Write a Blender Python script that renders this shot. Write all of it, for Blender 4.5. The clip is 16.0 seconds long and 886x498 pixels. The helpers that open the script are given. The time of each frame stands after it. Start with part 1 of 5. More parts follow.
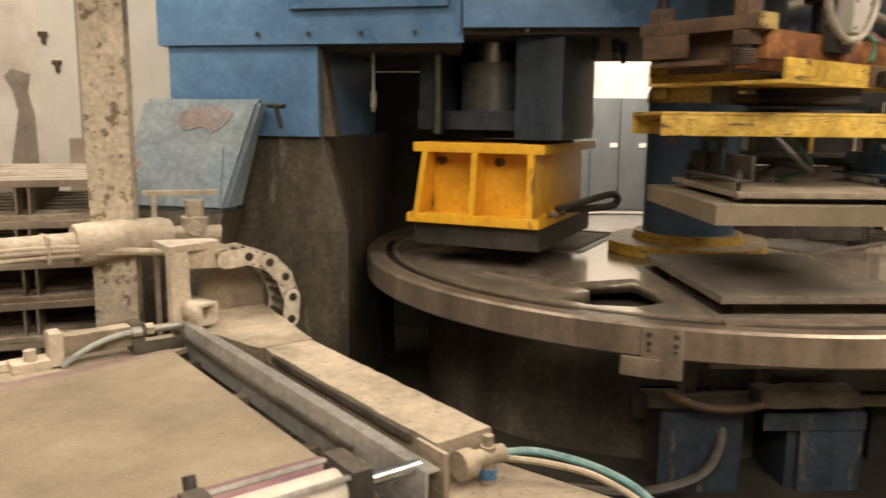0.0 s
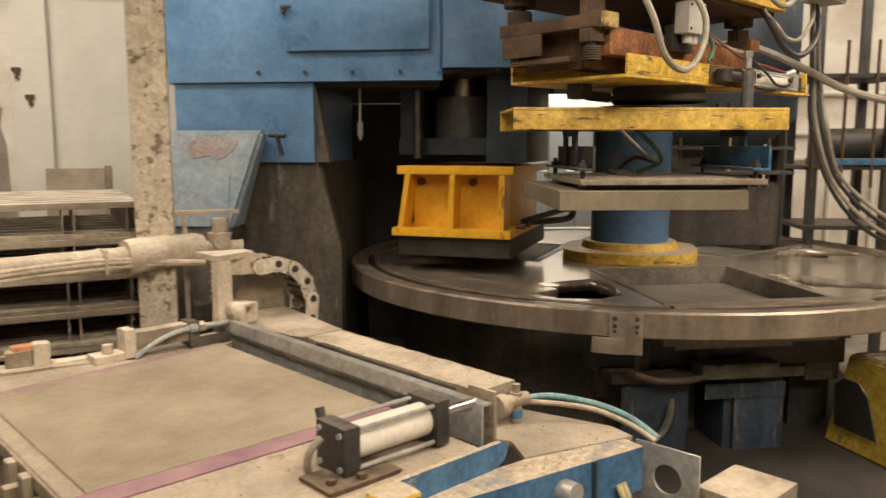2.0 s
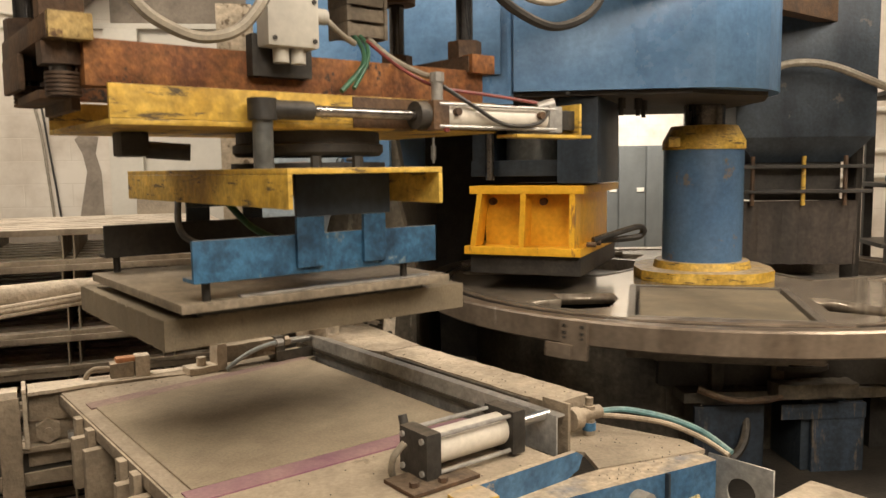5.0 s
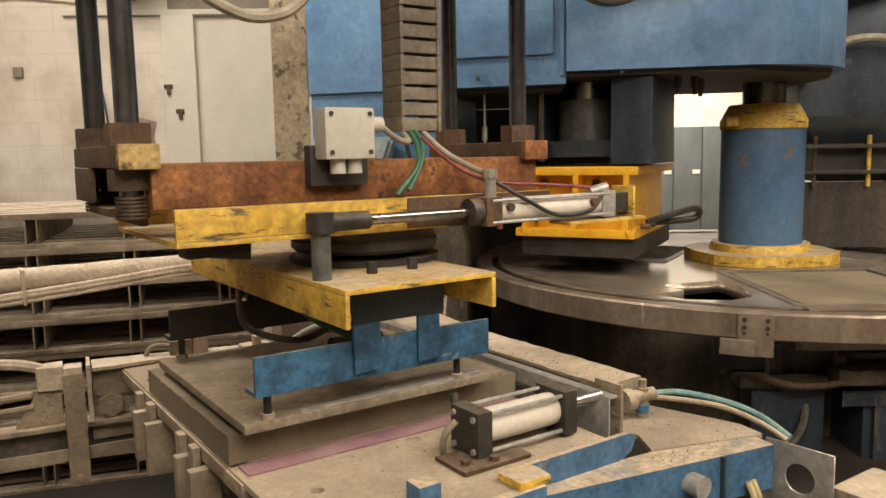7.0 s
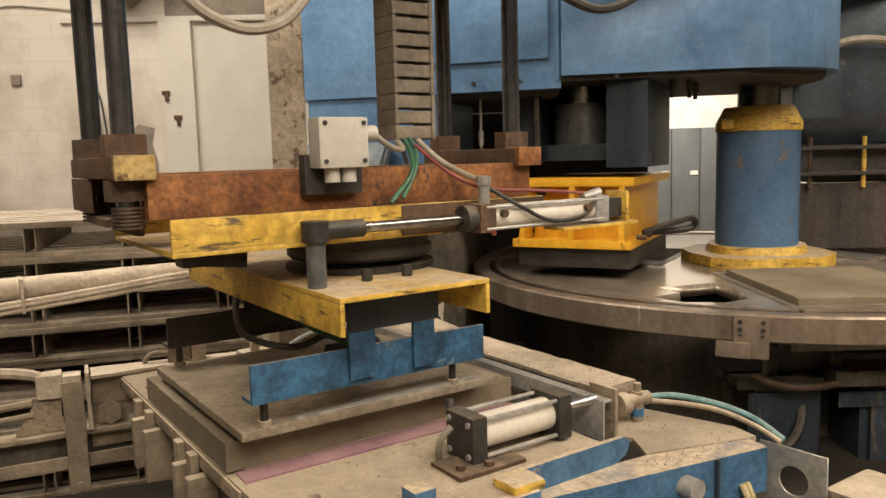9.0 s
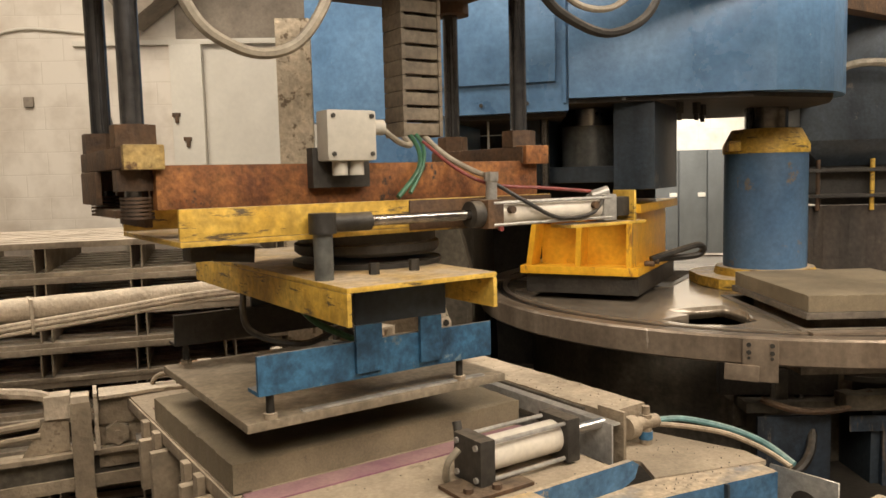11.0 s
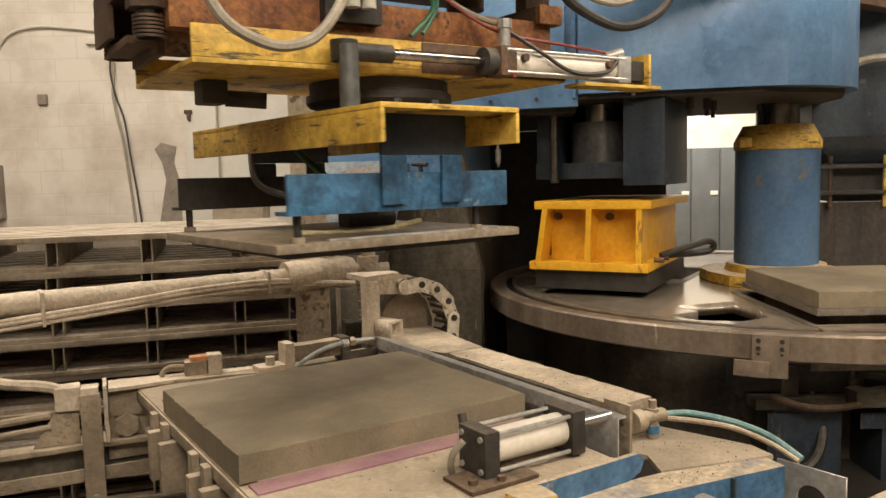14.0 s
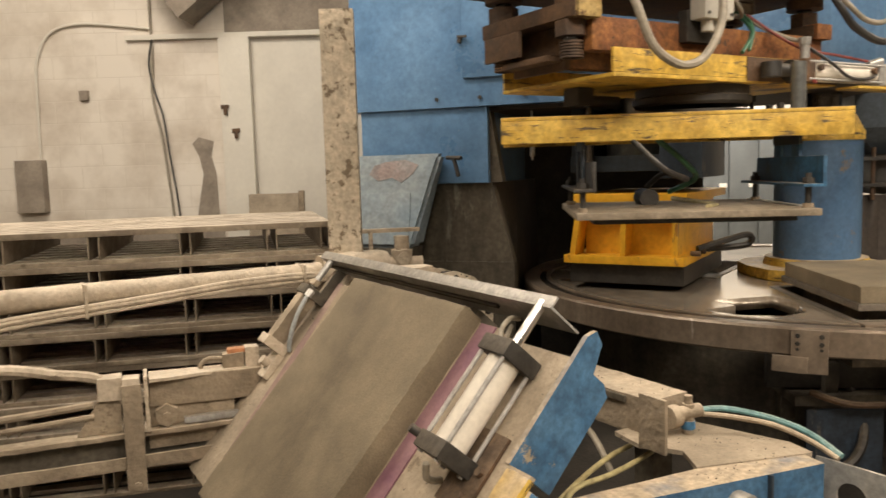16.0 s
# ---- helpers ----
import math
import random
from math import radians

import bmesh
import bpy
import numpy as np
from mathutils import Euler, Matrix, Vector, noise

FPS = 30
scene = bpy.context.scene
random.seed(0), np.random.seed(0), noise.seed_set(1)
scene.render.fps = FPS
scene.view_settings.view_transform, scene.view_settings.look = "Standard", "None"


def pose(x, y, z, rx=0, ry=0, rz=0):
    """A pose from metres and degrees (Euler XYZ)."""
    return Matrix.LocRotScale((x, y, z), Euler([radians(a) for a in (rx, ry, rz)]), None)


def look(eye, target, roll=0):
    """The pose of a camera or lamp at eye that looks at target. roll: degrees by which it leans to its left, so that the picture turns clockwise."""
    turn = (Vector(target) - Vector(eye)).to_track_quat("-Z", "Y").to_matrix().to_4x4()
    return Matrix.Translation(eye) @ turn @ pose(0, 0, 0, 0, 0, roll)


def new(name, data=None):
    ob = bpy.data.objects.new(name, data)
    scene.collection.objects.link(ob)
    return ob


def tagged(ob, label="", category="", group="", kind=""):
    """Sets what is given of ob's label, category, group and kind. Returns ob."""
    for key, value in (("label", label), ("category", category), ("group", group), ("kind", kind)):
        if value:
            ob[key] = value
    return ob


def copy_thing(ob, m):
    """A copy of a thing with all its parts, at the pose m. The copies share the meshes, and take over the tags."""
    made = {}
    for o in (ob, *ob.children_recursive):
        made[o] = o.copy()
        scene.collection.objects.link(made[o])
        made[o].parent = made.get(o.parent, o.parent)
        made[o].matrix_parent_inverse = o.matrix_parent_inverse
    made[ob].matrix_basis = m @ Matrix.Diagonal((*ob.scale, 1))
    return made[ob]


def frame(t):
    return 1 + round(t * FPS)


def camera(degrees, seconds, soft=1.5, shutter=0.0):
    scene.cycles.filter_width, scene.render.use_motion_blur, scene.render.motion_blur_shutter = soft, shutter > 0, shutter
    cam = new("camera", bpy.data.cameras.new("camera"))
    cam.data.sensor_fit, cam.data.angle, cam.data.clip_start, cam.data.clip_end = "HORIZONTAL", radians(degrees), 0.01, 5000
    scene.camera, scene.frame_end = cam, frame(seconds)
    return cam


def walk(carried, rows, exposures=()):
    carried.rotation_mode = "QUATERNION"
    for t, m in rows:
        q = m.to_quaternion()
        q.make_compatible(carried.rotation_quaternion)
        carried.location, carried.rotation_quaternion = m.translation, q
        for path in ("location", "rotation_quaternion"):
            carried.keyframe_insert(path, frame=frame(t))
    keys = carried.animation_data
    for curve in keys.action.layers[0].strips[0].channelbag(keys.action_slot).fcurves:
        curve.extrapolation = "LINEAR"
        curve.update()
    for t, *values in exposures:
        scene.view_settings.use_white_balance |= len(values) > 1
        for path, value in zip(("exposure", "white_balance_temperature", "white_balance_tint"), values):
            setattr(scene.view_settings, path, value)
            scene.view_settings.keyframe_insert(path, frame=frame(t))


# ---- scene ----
cam = camera(59.3, 16.0, shutter=0.5)
PATH = [
    (0, (-1.1650, -4.2035, 1.4950), (-1.2393, -2.2327, 1.1627), 0.62),
    (0.5, (-1.0869, -4.3492, 1.4854), (-0.9959, -2.3706, 1.2085), 0.25),
    (1, (-1.1376, -4.4764, 1.5228), (-0.9217, -2.5008, 1.2976), -1.08),
    (1.5, (-1.3700, -4.6342, 1.5007), (-1.1532, -2.6594, 1.2702), -0.90),
    (2, (-1.4747, -4.7440, 1.4870), (-1.3499, -2.7652, 1.2248), -0.04),
    (2.5, (-1.5113, -4.8206, 1.4945), (-1.4897, -2.8357, 1.2500), 0.24),
    (3, (-1.5007, -4.8297, 1.4886), (-1.5025, -2.8425, 1.2621), -0.03),
    (3.5, (-1.4937, -4.8384, 1.4927), (-1.4874, -2.8495, 1.2823), -0.35),
    (4, (-1.4977, -4.8520, 1.4952), (-1.5085, -2.8624, 1.2911), -0.62),
    (6.5, (-1.5027, -4.8519, 1.4728), (-1.6409, -2.8690, 1.2519), -0.70),
    (7, (-1.5035, -4.8495, 1.4752), (-1.6825, -2.8726, 1.2309), -1.07),
    (7.5, (-1.4958, -4.8402, 1.4697), (-1.6818, -2.8645, 1.2205), -1.32),
    (8, (-1.4913, -4.8516, 1.4803), (-1.6709, -2.8747, 1.2357), -1.52),
    (10.5, (-1.4839, -4.8684, 1.4912), (-1.6663, -2.8878, 1.2810), -1.63),
    (11, (-1.4884, -4.8695, 1.4913), (-1.6848, -2.8877, 1.3072), -1.45),
    (11.5, (-1.4811, -4.8662, 1.4902), (-1.6790, -2.8842, 1.3099), -1.39),
    (12, (-1.4752, -4.8798, 1.4976), (-1.6774, -2.8987, 1.3126), -1.39),
    (12.5, (-1.4762, -4.8768, 1.4884), (-1.6859, -2.8959, 1.3094), -1.38),
    (13, (-1.4815, -4.8599, 1.4832), (-1.6937, -2.8801, 1.2946), -1.08),
    (13.5, (-1.4745, -4.8607, 1.4702), (-1.6938, -2.8816, 1.2831), -1.50),
    (14, (-1.4723, -4.8722, 1.4741), (-1.6992, -2.8939, 1.2880), -1.41),
    (14.5, (-1.4655, -4.8671, 1.4734), (-1.6996, -2.8893, 1.2904), -1.58),
    (15, (-1.4622, -4.8653, 1.4782), (-1.6972, -2.8880, 1.2913), -1.76),
    (15.5, (-1.4659, -4.8596, 1.4732), (-1.7038, -2.8829, 1.2832), -1.56),
    (16, (-1.4720, -4.8770, 1.4782), (-1.7851, -2.9120, 1.2759), -1.63),
]
walk(cam, [(t, look(eye, target, roll)) for t, eye, target, roll in PATH])

# ---------------------------------------------------------------- world and light
world = bpy.data.worlds.new("world")
scene.world = world
world.use_nodes = True
world.node_tree.nodes["Background"].inputs[0].default_value = (1.0, 0.86, 0.68, 1)
world.node_tree.nodes["Background"].inputs[1].default_value = 0.13
scene.view_settings.exposure = 0.0


def lamp(name, at, target, size, watts, colour=(1.0, 0.80, 0.58)):
    data = bpy.data.lights.new(name, "AREA")
    data.shape, data.size, data.size_y, data.energy, data.color = "RECTANGLE", size[0], size[1], watts, colour
    ob = new(name, data)
    ob.matrix_world = look(at, target)
    return ob


WARM = (1.0, 0.885, 0.755)
lamp("hall_light", (-3.2, -5.2, 4.9), (-2.6, -3.4, 0.6), (3.2, 1.0), 60, WARM)
lamp("hall_light", (0.2, -6.6, 4.6), (-0.6, -0.8, 1.6), (5.0, 1.6), 335, WARM)
lamp("hall_light", (2.6, -2.6, 4.9), (1.0, -1.2, 0.8), (3.2, 0.8), 225, WARM)
lamp("hall_light", (-4.3, -1.9, 4.9), (-3.9, -0.5, 1.0), (3.2, 0.9), 188, WARM)
lamp("hall_light", (4.6, 1.2, 4.9), (4.2, 2.6, 1.0), (3.0, 0.8), 90, WARM)
lamp("hall_light", (0.2, 5.6, 4.9), (0.2, 7.6, 1.6), (4.0, 1.2), 600, (1.0, 0.94, 0.86))

# ---------------------------------------------------------------- materials


def material(name, a, b, scale=6.0, rough=0.6, metal=0.0, bump=0.15, fine=60.0, dust=0.0, chips=None, chip_at=0.62, chip_scale=9.0,
             dust_colour=(0.50, 0.40, 0.28), streak=False, rough_var=0.15, smear=None, grain=0.16):
    m = bpy.data.materials.new(name)
    m.use_nodes = True
    nt = m.node_tree
    N, L = nt.nodes.new, nt.links.new
    bsdf = nt.nodes["Principled BSDF"]
    tc = N("ShaderNodeTexCoord")
    src = tc.outputs["Object"]
    if streak:
        mp = N("ShaderNodeMapping")
        mp.inputs["Scale"].default_value = (1, 1, 0.16)
        L(src, mp.inputs[0])
        src = mp.outputs[0]
    n1 = N("ShaderNodeTexNoise")
    n1.inputs["Scale"].default_value, n1.inputs["Detail"].default_value, n1.inputs["Roughness"].default_value = scale, 7, 0.62
    L(src, n1.inputs["Vector"])
    r1 = N("ShaderNodeValToRGB")
    r1.color_ramp.elements[0].position, r1.color_ramp.elements[1].position = 0.36, 0.66
    r1.color_ramp.elements[0].color, r1.color_ramp.elements[1].color = (*a, 1), (*b, 1)
    L(n1.outputs[0], r1.inputs[0])
    col = r1.outputs[0]
    n2 = N("ShaderNodeTexNoise")
    n2.inputs["Scale"].default_value, n2.inputs["Detail"].default_value = fine, 4
    L(tc.outputs["Object"], n2.inputs["Vector"])
    if chips:
        n3 = N("ShaderNodeTexNoise")
        n3.inputs["Scale"].default_value, n3.inputs["Detail"].default_value, n3.inputs["Roughness"].default_value = chip_scale, 9, 0.7
        if smear:
            sm = N("ShaderNodeMapping")
            sm.inputs["Scale"].default_value = smear
            L(tc.outputs["Object"], sm.inputs[0])
            L(sm.outputs[0], n3.inputs["Vector"])
        else:
            L(tc.outputs["Object"], n3.inputs["Vector"])
        r3 = N("ShaderNodeValToRGB")
        r3.color_ramp.elements[0].position, r3.color_ramp.elements[1].position = chip_at, chip_at + 0.04
        L(n3.outputs[0], r3.inputs[0])
        mx = N("ShaderNodeMix")
        mx.data_type = "RGBA"
        L(r3.outputs[0], mx.inputs[0])
        L(col, mx.inputs[6])
        mx.inputs[7].default_value = (*chips, 1)
        col = mx.outputs[2]
    if dust:
        geo = N("ShaderNodeNewGeometry")
        sep = N("ShaderNodeSeparateXYZ")
        L(geo.outputs["Normal"], sep.inputs[0])
        mr = N("ShaderNodeMapRange")
        mr.inputs[1].default_value, mr.inputs[2].default_value, mr.inputs[3].default_value, mr.inputs[4].default_value = 0.25, 0.9, 0.0, 1.0
        L(sep.outputs[2], mr.inputs[0])
        add = N("ShaderNodeMath")
        add.operation = "MULTIPLY_ADD"
        L(n1.outputs[0], add.inputs[0])
        add.inputs[1].default_value, add.inputs[2].default_value = 1.5, -0.25
        mul = N("ShaderNodeMath")
        mul.operation, mul.use_clamp = "MULTIPLY", True
        L(mr.outputs[0], mul.inputs[0])
        L(add.outputs[0], mul.inputs[1])
        mul2 = N("ShaderNodeMath")
        mul2.operation, mul2.use_clamp = "MULTIPLY", True
        L(mul.outputs[0], mul2.inputs[0])
        mul2.inputs[1].default_value = dust
        mx = N("ShaderNodeMix")
        mx.data_type = "RGBA"
        L(mul2.outputs[0], mx.inputs[0])
        L(col, mx.inputs[6])
        mx.inputs[7].default_value = (*dust_colour, 1)
        col = mx.outputs[2]
    gr = N("ShaderNodeMapRange")
    gr.inputs[1].default_value, gr.inputs[2].default_value, gr.inputs[3].default_value, gr.inputs[4].default_value = 0.3, 0.7, 1.0 - 1.4 * grain, 1.0 + grain
    L(n2.outputs[0], gr.inputs[0])
    n4 = N("ShaderNodeTexNoise")
    n4.inputs["Scale"].default_value, n4.inputs["Detail"].default_value, n4.inputs["Roughness"].default_value = 2.3 * scale + 3.0, 8, 0.75
    L(tc.outputs["Object"], n4.inputs["Vector"])
    g4 = N("ShaderNodeMapRange")
    g4.inputs[1].default_value, g4.inputs[2].default_value, g4.inputs[3].default_value, g4.inputs[4].default_value = 0.34, 0.62, 1.0 - 1.8 * grain, 1.0 + 0.5 * grain
    L(n4.outputs[0], g4.inputs[0])
    gm = N("ShaderNodeMath")
    gm.operation = "MULTIPLY"
    L(gr.outputs[0], gm.inputs[0])
    L(g4.outputs[0], gm.inputs[1])
    vm = N("ShaderNodeVectorMath")
    vm.operation = "SCALE"
    L(col, vm.inputs[0])
    L(gm.outputs[0], vm.inputs["Scale"])
    col = vm.outputs[0]
    L(col, bsdf.inputs["Base Color"])
    rr = N("ShaderNodeMapRange")
    rr.inputs[3].default_value, rr.inputs[4].default_value = max(0.05, rough - rough_var), min(1.0, rough + rough_var)
    L(n1.outputs[0], rr.inputs[0])
    L(rr.outputs[0], bsdf.inputs["Roughness"])
    bsdf.inputs["Metallic"].default_value = metal
    bp = N("ShaderNodeBump")
    bp.inputs["Strength"].default_value, bp.inputs["Distance"].default_value = bump, 0.01
    L(n2.outputs[0], bp.inputs["Height"])
    L(bp.outputs[0], bsdf.inputs["Normal"])
    return m


BLUE = material("blue_paint", (0.085, 0.175, 0.31), (0.13, 0.24, 0.39), 1.8, 0.30, 0.0, 0.08, 34, chips=(0.45, 0.50, 0.53), chip_at=0.675, chip_scale=26, grain=0.10)
BLUE_COLUMN = material("scuffed_blue_paint", (0.06, 0.125, 0.225), (0.10, 0.18, 0.29), 2.2, 0.36, 0.0, 0.10, 40, chips=(0.20, 0.155, 0.12), chip_at=0.60, chip_scale=3.4, grain=0.10)
BLUE_WORN = material("worn_blue_paint", (0.018, 0.055, 0.105), (0.05, 0.165, 0.30), 9, 0.5, 0.0, 0.2, 70, dust=0.9, chips=(0.16, 0.22, 0.26), chip_at=0.63, chip_scale=18, grain=0.22)
BLUE_DUSTY = material("dusty_blue_paint", (0.04, 0.115, 0.215), (0.085, 0.18, 0.29), 5, 0.6, 0.0, 0.15, 60, dust=2.4, chips=(0.38, 0.31, 0.21), chip_at=0.635, chip_scale=9, grain=0.2)
BLUE_DIRTY = material("stained_blue_paint", (0.21, 0.275, 0.32), (0.32, 0.36, 0.37), 3, 0.6, 0.0, 0.12, 40, chips=(0.38, 0.27, 0.21), chip_at=0.66, chip_scale=2.6, grain=0.14)
SPRAY = material("orange_spray", (0.33, 0.235, 0.21), (0.30, 0.285, 0.28), 6, 0.6, 0.0, 0.1, 60)
BLUE_STREAK = material("streaked_blue_paint", (0.016, 0.022, 0.03), (0.038, 0.058, 0.085), 7, 0.6, 0.0, 0.2, 60, streak=True, chips=(0.12, 0.10, 0.08), chip_at=0.56, chip_scale=8, smear=(1.5, 1.5, 0.25), grain=0.2)
BLUE_DARK = material("dark_blue_paint", (0.016, 0.024, 0.034), (0.045, 0.06, 0.075), 4, 0.45, 0.1, 0.15, 50, streak=True, chips=(0.10, 0.095, 0.085), chip_at=0.63, chip_scale=6)
YELLOW = material("worn_yellow_paint", (0.52, 0.31, 0.035), (0.70, 0.46, 0.085), 7, 0.55, 0.0, 0.3, 45, dust=1.6, chips=(0.12, 0.08, 0.035), chip_at=0.572, chip_scale=15, grain=0.18, smear=(0.45, 0.45, 3.2))
YELLOW_PRESS = material("press_yellow_paint", (0.72, 0.36, 0.02), (0.82, 0.45, 0.03), 5, 0.42, 0.0, 0.1, 40, chips=(0.36, 0.17, 0.035), chip_at=0.59, chip_scale=4.5, smear=(1.6, 1.6, 0.5), grain=0.06)
YELLOW_STEP = material("yellow_plastic", (0.36, 0.24, 0.03), (0.56, 0.39, 0.06), 6, 0.6, 0.0, 0.15, 60, dust=1.3, chips=(0.22, 0.16, 0.09), chip_at=0.56, chip_scale=6, grain=0.2)
RUST = material("rusty_steel", (0.16, 0.055, 0.016), (0.37, 0.155, 0.045), 7, 0.7, 0.15, 0.3, 80, dust=0.4, chips=(0.045, 0.03, 0.02), chip_at=0.585, chip_scale=9, grain=0.25)
OCHRE = material("worn_ochre_paint", (0.34, 0.22, 0.06), (0.46, 0.33, 0.13), 9, 0.65, 0.1, 0.3, 70, dust=0.8, chips=(0.11, 0.06, 0.025), chip_at=0.55, chip_scale=12, grain=0.25)
RUST_DARK = material("dark_rusty_steel", (0.07, 0.045, 0.03), (0.16, 0.09, 0.045), 8, 0.7, 0.3, 0.3, 80, dust=0.5)
BLACK = material("black_steel", (0.028, 0.025, 0.021), (0.058, 0.051, 0.042), 6, 0.55, 0.2, 0.2, 60, dust=0.35)
GRIME = material("grimy_steel", (0.05, 0.042, 0.031), (0.155, 0.13, 0.093), 2.6, 0.6, 0.1, 0.25, 40, streak=True, grain=0.22)
TABLE = material("wet_machined_steel", (0.29, 0.235, 0.175), (0.46, 0.385, 0.295), 3.0, 0.17, 0.45, 0.04, 24, rough_var=0.13, chips=(0.22, 0.145, 0.085), chip_at=0.59, chip_scale=3.2, grain=0.06)


def turned_marks(m):
    """Concentric tool marks and a worn wet sheen round the object's own middle."""
    nt = m.node_tree
    N, L = nt.nodes.new, nt.links.new
    bsdf = nt.nodes["Principled BSDF"]
    tc = N("ShaderNodeTexCoord")
    ln = N("ShaderNodeVectorMath")
    ln.operation = "LENGTH"
    L(tc.outputs["Object"], ln.inputs[0])
    cb = N("ShaderNodeCombineXYZ")
    L(ln.outputs["Value"], cb.inputs[0])
    sm = N("ShaderNodeVectorMath")
    sm.operation = "MULTIPLY_ADD"
    L(tc.outputs["Object"], sm.inputs[0])
    sm.inputs[1].default_value = (0.035, 0.035, 0.035)
    L(cb.outputs[0], sm.inputs[2])
    ns = N("ShaderNodeTexNoise")
    ns.inputs["Scale"].default_value, ns.inputs["Detail"].default_value, ns.inputs["Roughness"].default_value = 24, 6, 0.7
    L(sm.outputs[0], ns.inputs["Vector"])
    mr = N("ShaderNodeMapRange")
    mr.inputs[1].default_value, mr.inputs[2].default_value, mr.inputs[3].default_value, mr.inputs[4].default_value = 0.32, 0.68, 0.62, 1.2
    L(ns.outputs[0], mr.inputs[0])
    sc_ = N("ShaderNodeVectorMath")
    sc_.operation = "SCALE"
    old = bsdf.inputs["Base Color"].links[0].from_socket
    L(old, sc_.inputs[0])
    L(mr.outputs[0], sc_.inputs["Scale"])
    L(sc_.outputs[0], bsdf.inputs["Base Color"])
    ro = N("ShaderNodeMath")
    ro.operation = "MULTIPLY_ADD"
    oldr = bsdf.inputs["Roughness"].links[0].from_socket
    L(ns.outputs[0], ro.inputs[0])
    ro.inputs[1].default_value = 0.22
    ad = N("ShaderNodeMath")
    ad.operation = "SUBTRACT"
    L(oldr, ad.inputs[0])
    ad.inputs[1].default_value = 0.11
    L(ad.outputs[0], ro.inputs[2])
    L(ro.outputs[0], bsdf.inputs["Roughness"])


turned_marks(TABLE)
RIM = material("rim_steel", (0.19, 0.145, 0.105), (0.34, 0.27, 0.20), 7, 0.38, 0.45, 0.10, 40, streak=True, chips=(0.58, 0.50, 0.41), chip_at=0.645, chip_scale=13, smear=(1.0, 1.0, 0.13), grain=0.10)
GROOVE = material("wet_dark_steel", (0.035, 0.03, 0.025), (0.08, 0.068, 0.055), 6, 0.15, 0.4, 0.1, 40)
POCKET = material("pocket_steel", (0.14, 0.12, 0.095), (0.25, 0.21, 0.165), 5, 0.5, 0.25, 0.15, 50)
RAM = material("chrome_rod", (0.14, 0.13, 0.12), (0.24, 0.22, 0.20), 10, 0.25, 0.9, 0.05, 40, streak=True)
ROD = material("oily_dark_rod", (0.10, 0.105, 0.115), (0.20, 0.20, 0.205), 10, 0.2, 0.85, 0.04, 40, streak=True)
SCUFF = material("scuffed_cylinder_steel", (0.10, 0.105, 0.10), (0.20, 0.20, 0.185), 5, 0.35, 0.45, 0.1, 40, streak=True)
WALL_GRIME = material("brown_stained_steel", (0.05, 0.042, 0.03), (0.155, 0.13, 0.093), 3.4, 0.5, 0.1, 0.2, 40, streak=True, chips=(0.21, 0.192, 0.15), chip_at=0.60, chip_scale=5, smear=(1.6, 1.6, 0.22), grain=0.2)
STEEL_ROD = material("oily_steel_rod", (0.22, 0.20, 0.18), (0.34, 0.31, 0.28), 10, 0.22, 0.9, 0.04, 40)
CHROME = material("bright_chrome", (0.62, 0.6, 0.57), (0.75, 0.73, 0.7), 10, 0.30, 1.0, 0.02, 40, grain=0.03)
ALU = material("galvanised_steel", (0.34, 0.325, 0.295), (0.52, 0.505, 0.465), 14, 0.40, 0.45, 0.08, 60, dust=0.5, grain=0.12)
WHITE_TUBE = material("cream_cylinder_tube", (0.62, 0.56, 0.46), (0.72, 0.66, 0.56), 6, 0.4, 0.0, 0.06, 60, chips=(0.50, 0.42, 0.31), chip_at=0.68, grain=0.05)
DUSTY = material("dust_covered_steel", (0.18, 0.138, 0.092), (0.34, 0.27, 0.185), 5, 0.9, 0.0, 0.7, 55, dust=1.3, dust_colour=(0.60, 0.495, 0.36), chips=(0.21, 0.16, 0.108), chip_at=0.63, chip_scale=11, grain=0.09)
DUST_PALE = material("pale_caked_dust", (0.40, 0.325, 0.235), (0.60, 0.50, 0.375), 6, 0.95, 0.0, 0.7, 55, dust=1.3, dust_colour=(0.72, 0.62, 0.48), chips=(0.26, 0.205, 0.14), chip_at=0.64, chip_scale=14, grain=0.09)
DUST_PLATE = material("dusty_deck_plate", (0.26, 0.21, 0.15), (0.43, 0.35, 0.25), 3, 0.8, 0.0, 0.3, 90, dust=0.4, chips=(0.20, 0.155, 0.105), chip_at=0.61, chip_scale=6, grain=0.10)
PALLET = material("dusty_pallet_steel", (0.24, 0.19, 0.135), (0.42, 0.345, 0.25), 5, 0.85, 0.0, 0.3, 60, dust=1.0, dust_colour=(0.76, 0.66, 0.53), chips=(0.20, 0.155, 0.11), chip_at=0.61, chip_scale=7, grain=0.12)
POST = material("spattered_post", (0.50, 0.42, 0.31), (0.60, 0.51, 0.38), 5, 0.85, 0.0, 0.45, 40, chips=(0.20, 0.152, 0.10), chip_at=0.55, chip_scale=17)
MAT = material("dusty_rubber_mat", (0.25, 0.195, 0.128), (0.385, 0.31, 0.21), 2.2, 0.85, 0.0, 0.10, 120, chips=(0.24, 0.185, 0.12), chip_at=0.64, chip_scale=4, grain=0.10)
PURPLE = material("purple_rubber", (0.185, 0.075, 0.115), (0.28, 0.135, 0.165), 6, 0.75, 0.0, 0.08, 90, dust=0.35, grain=0.07)
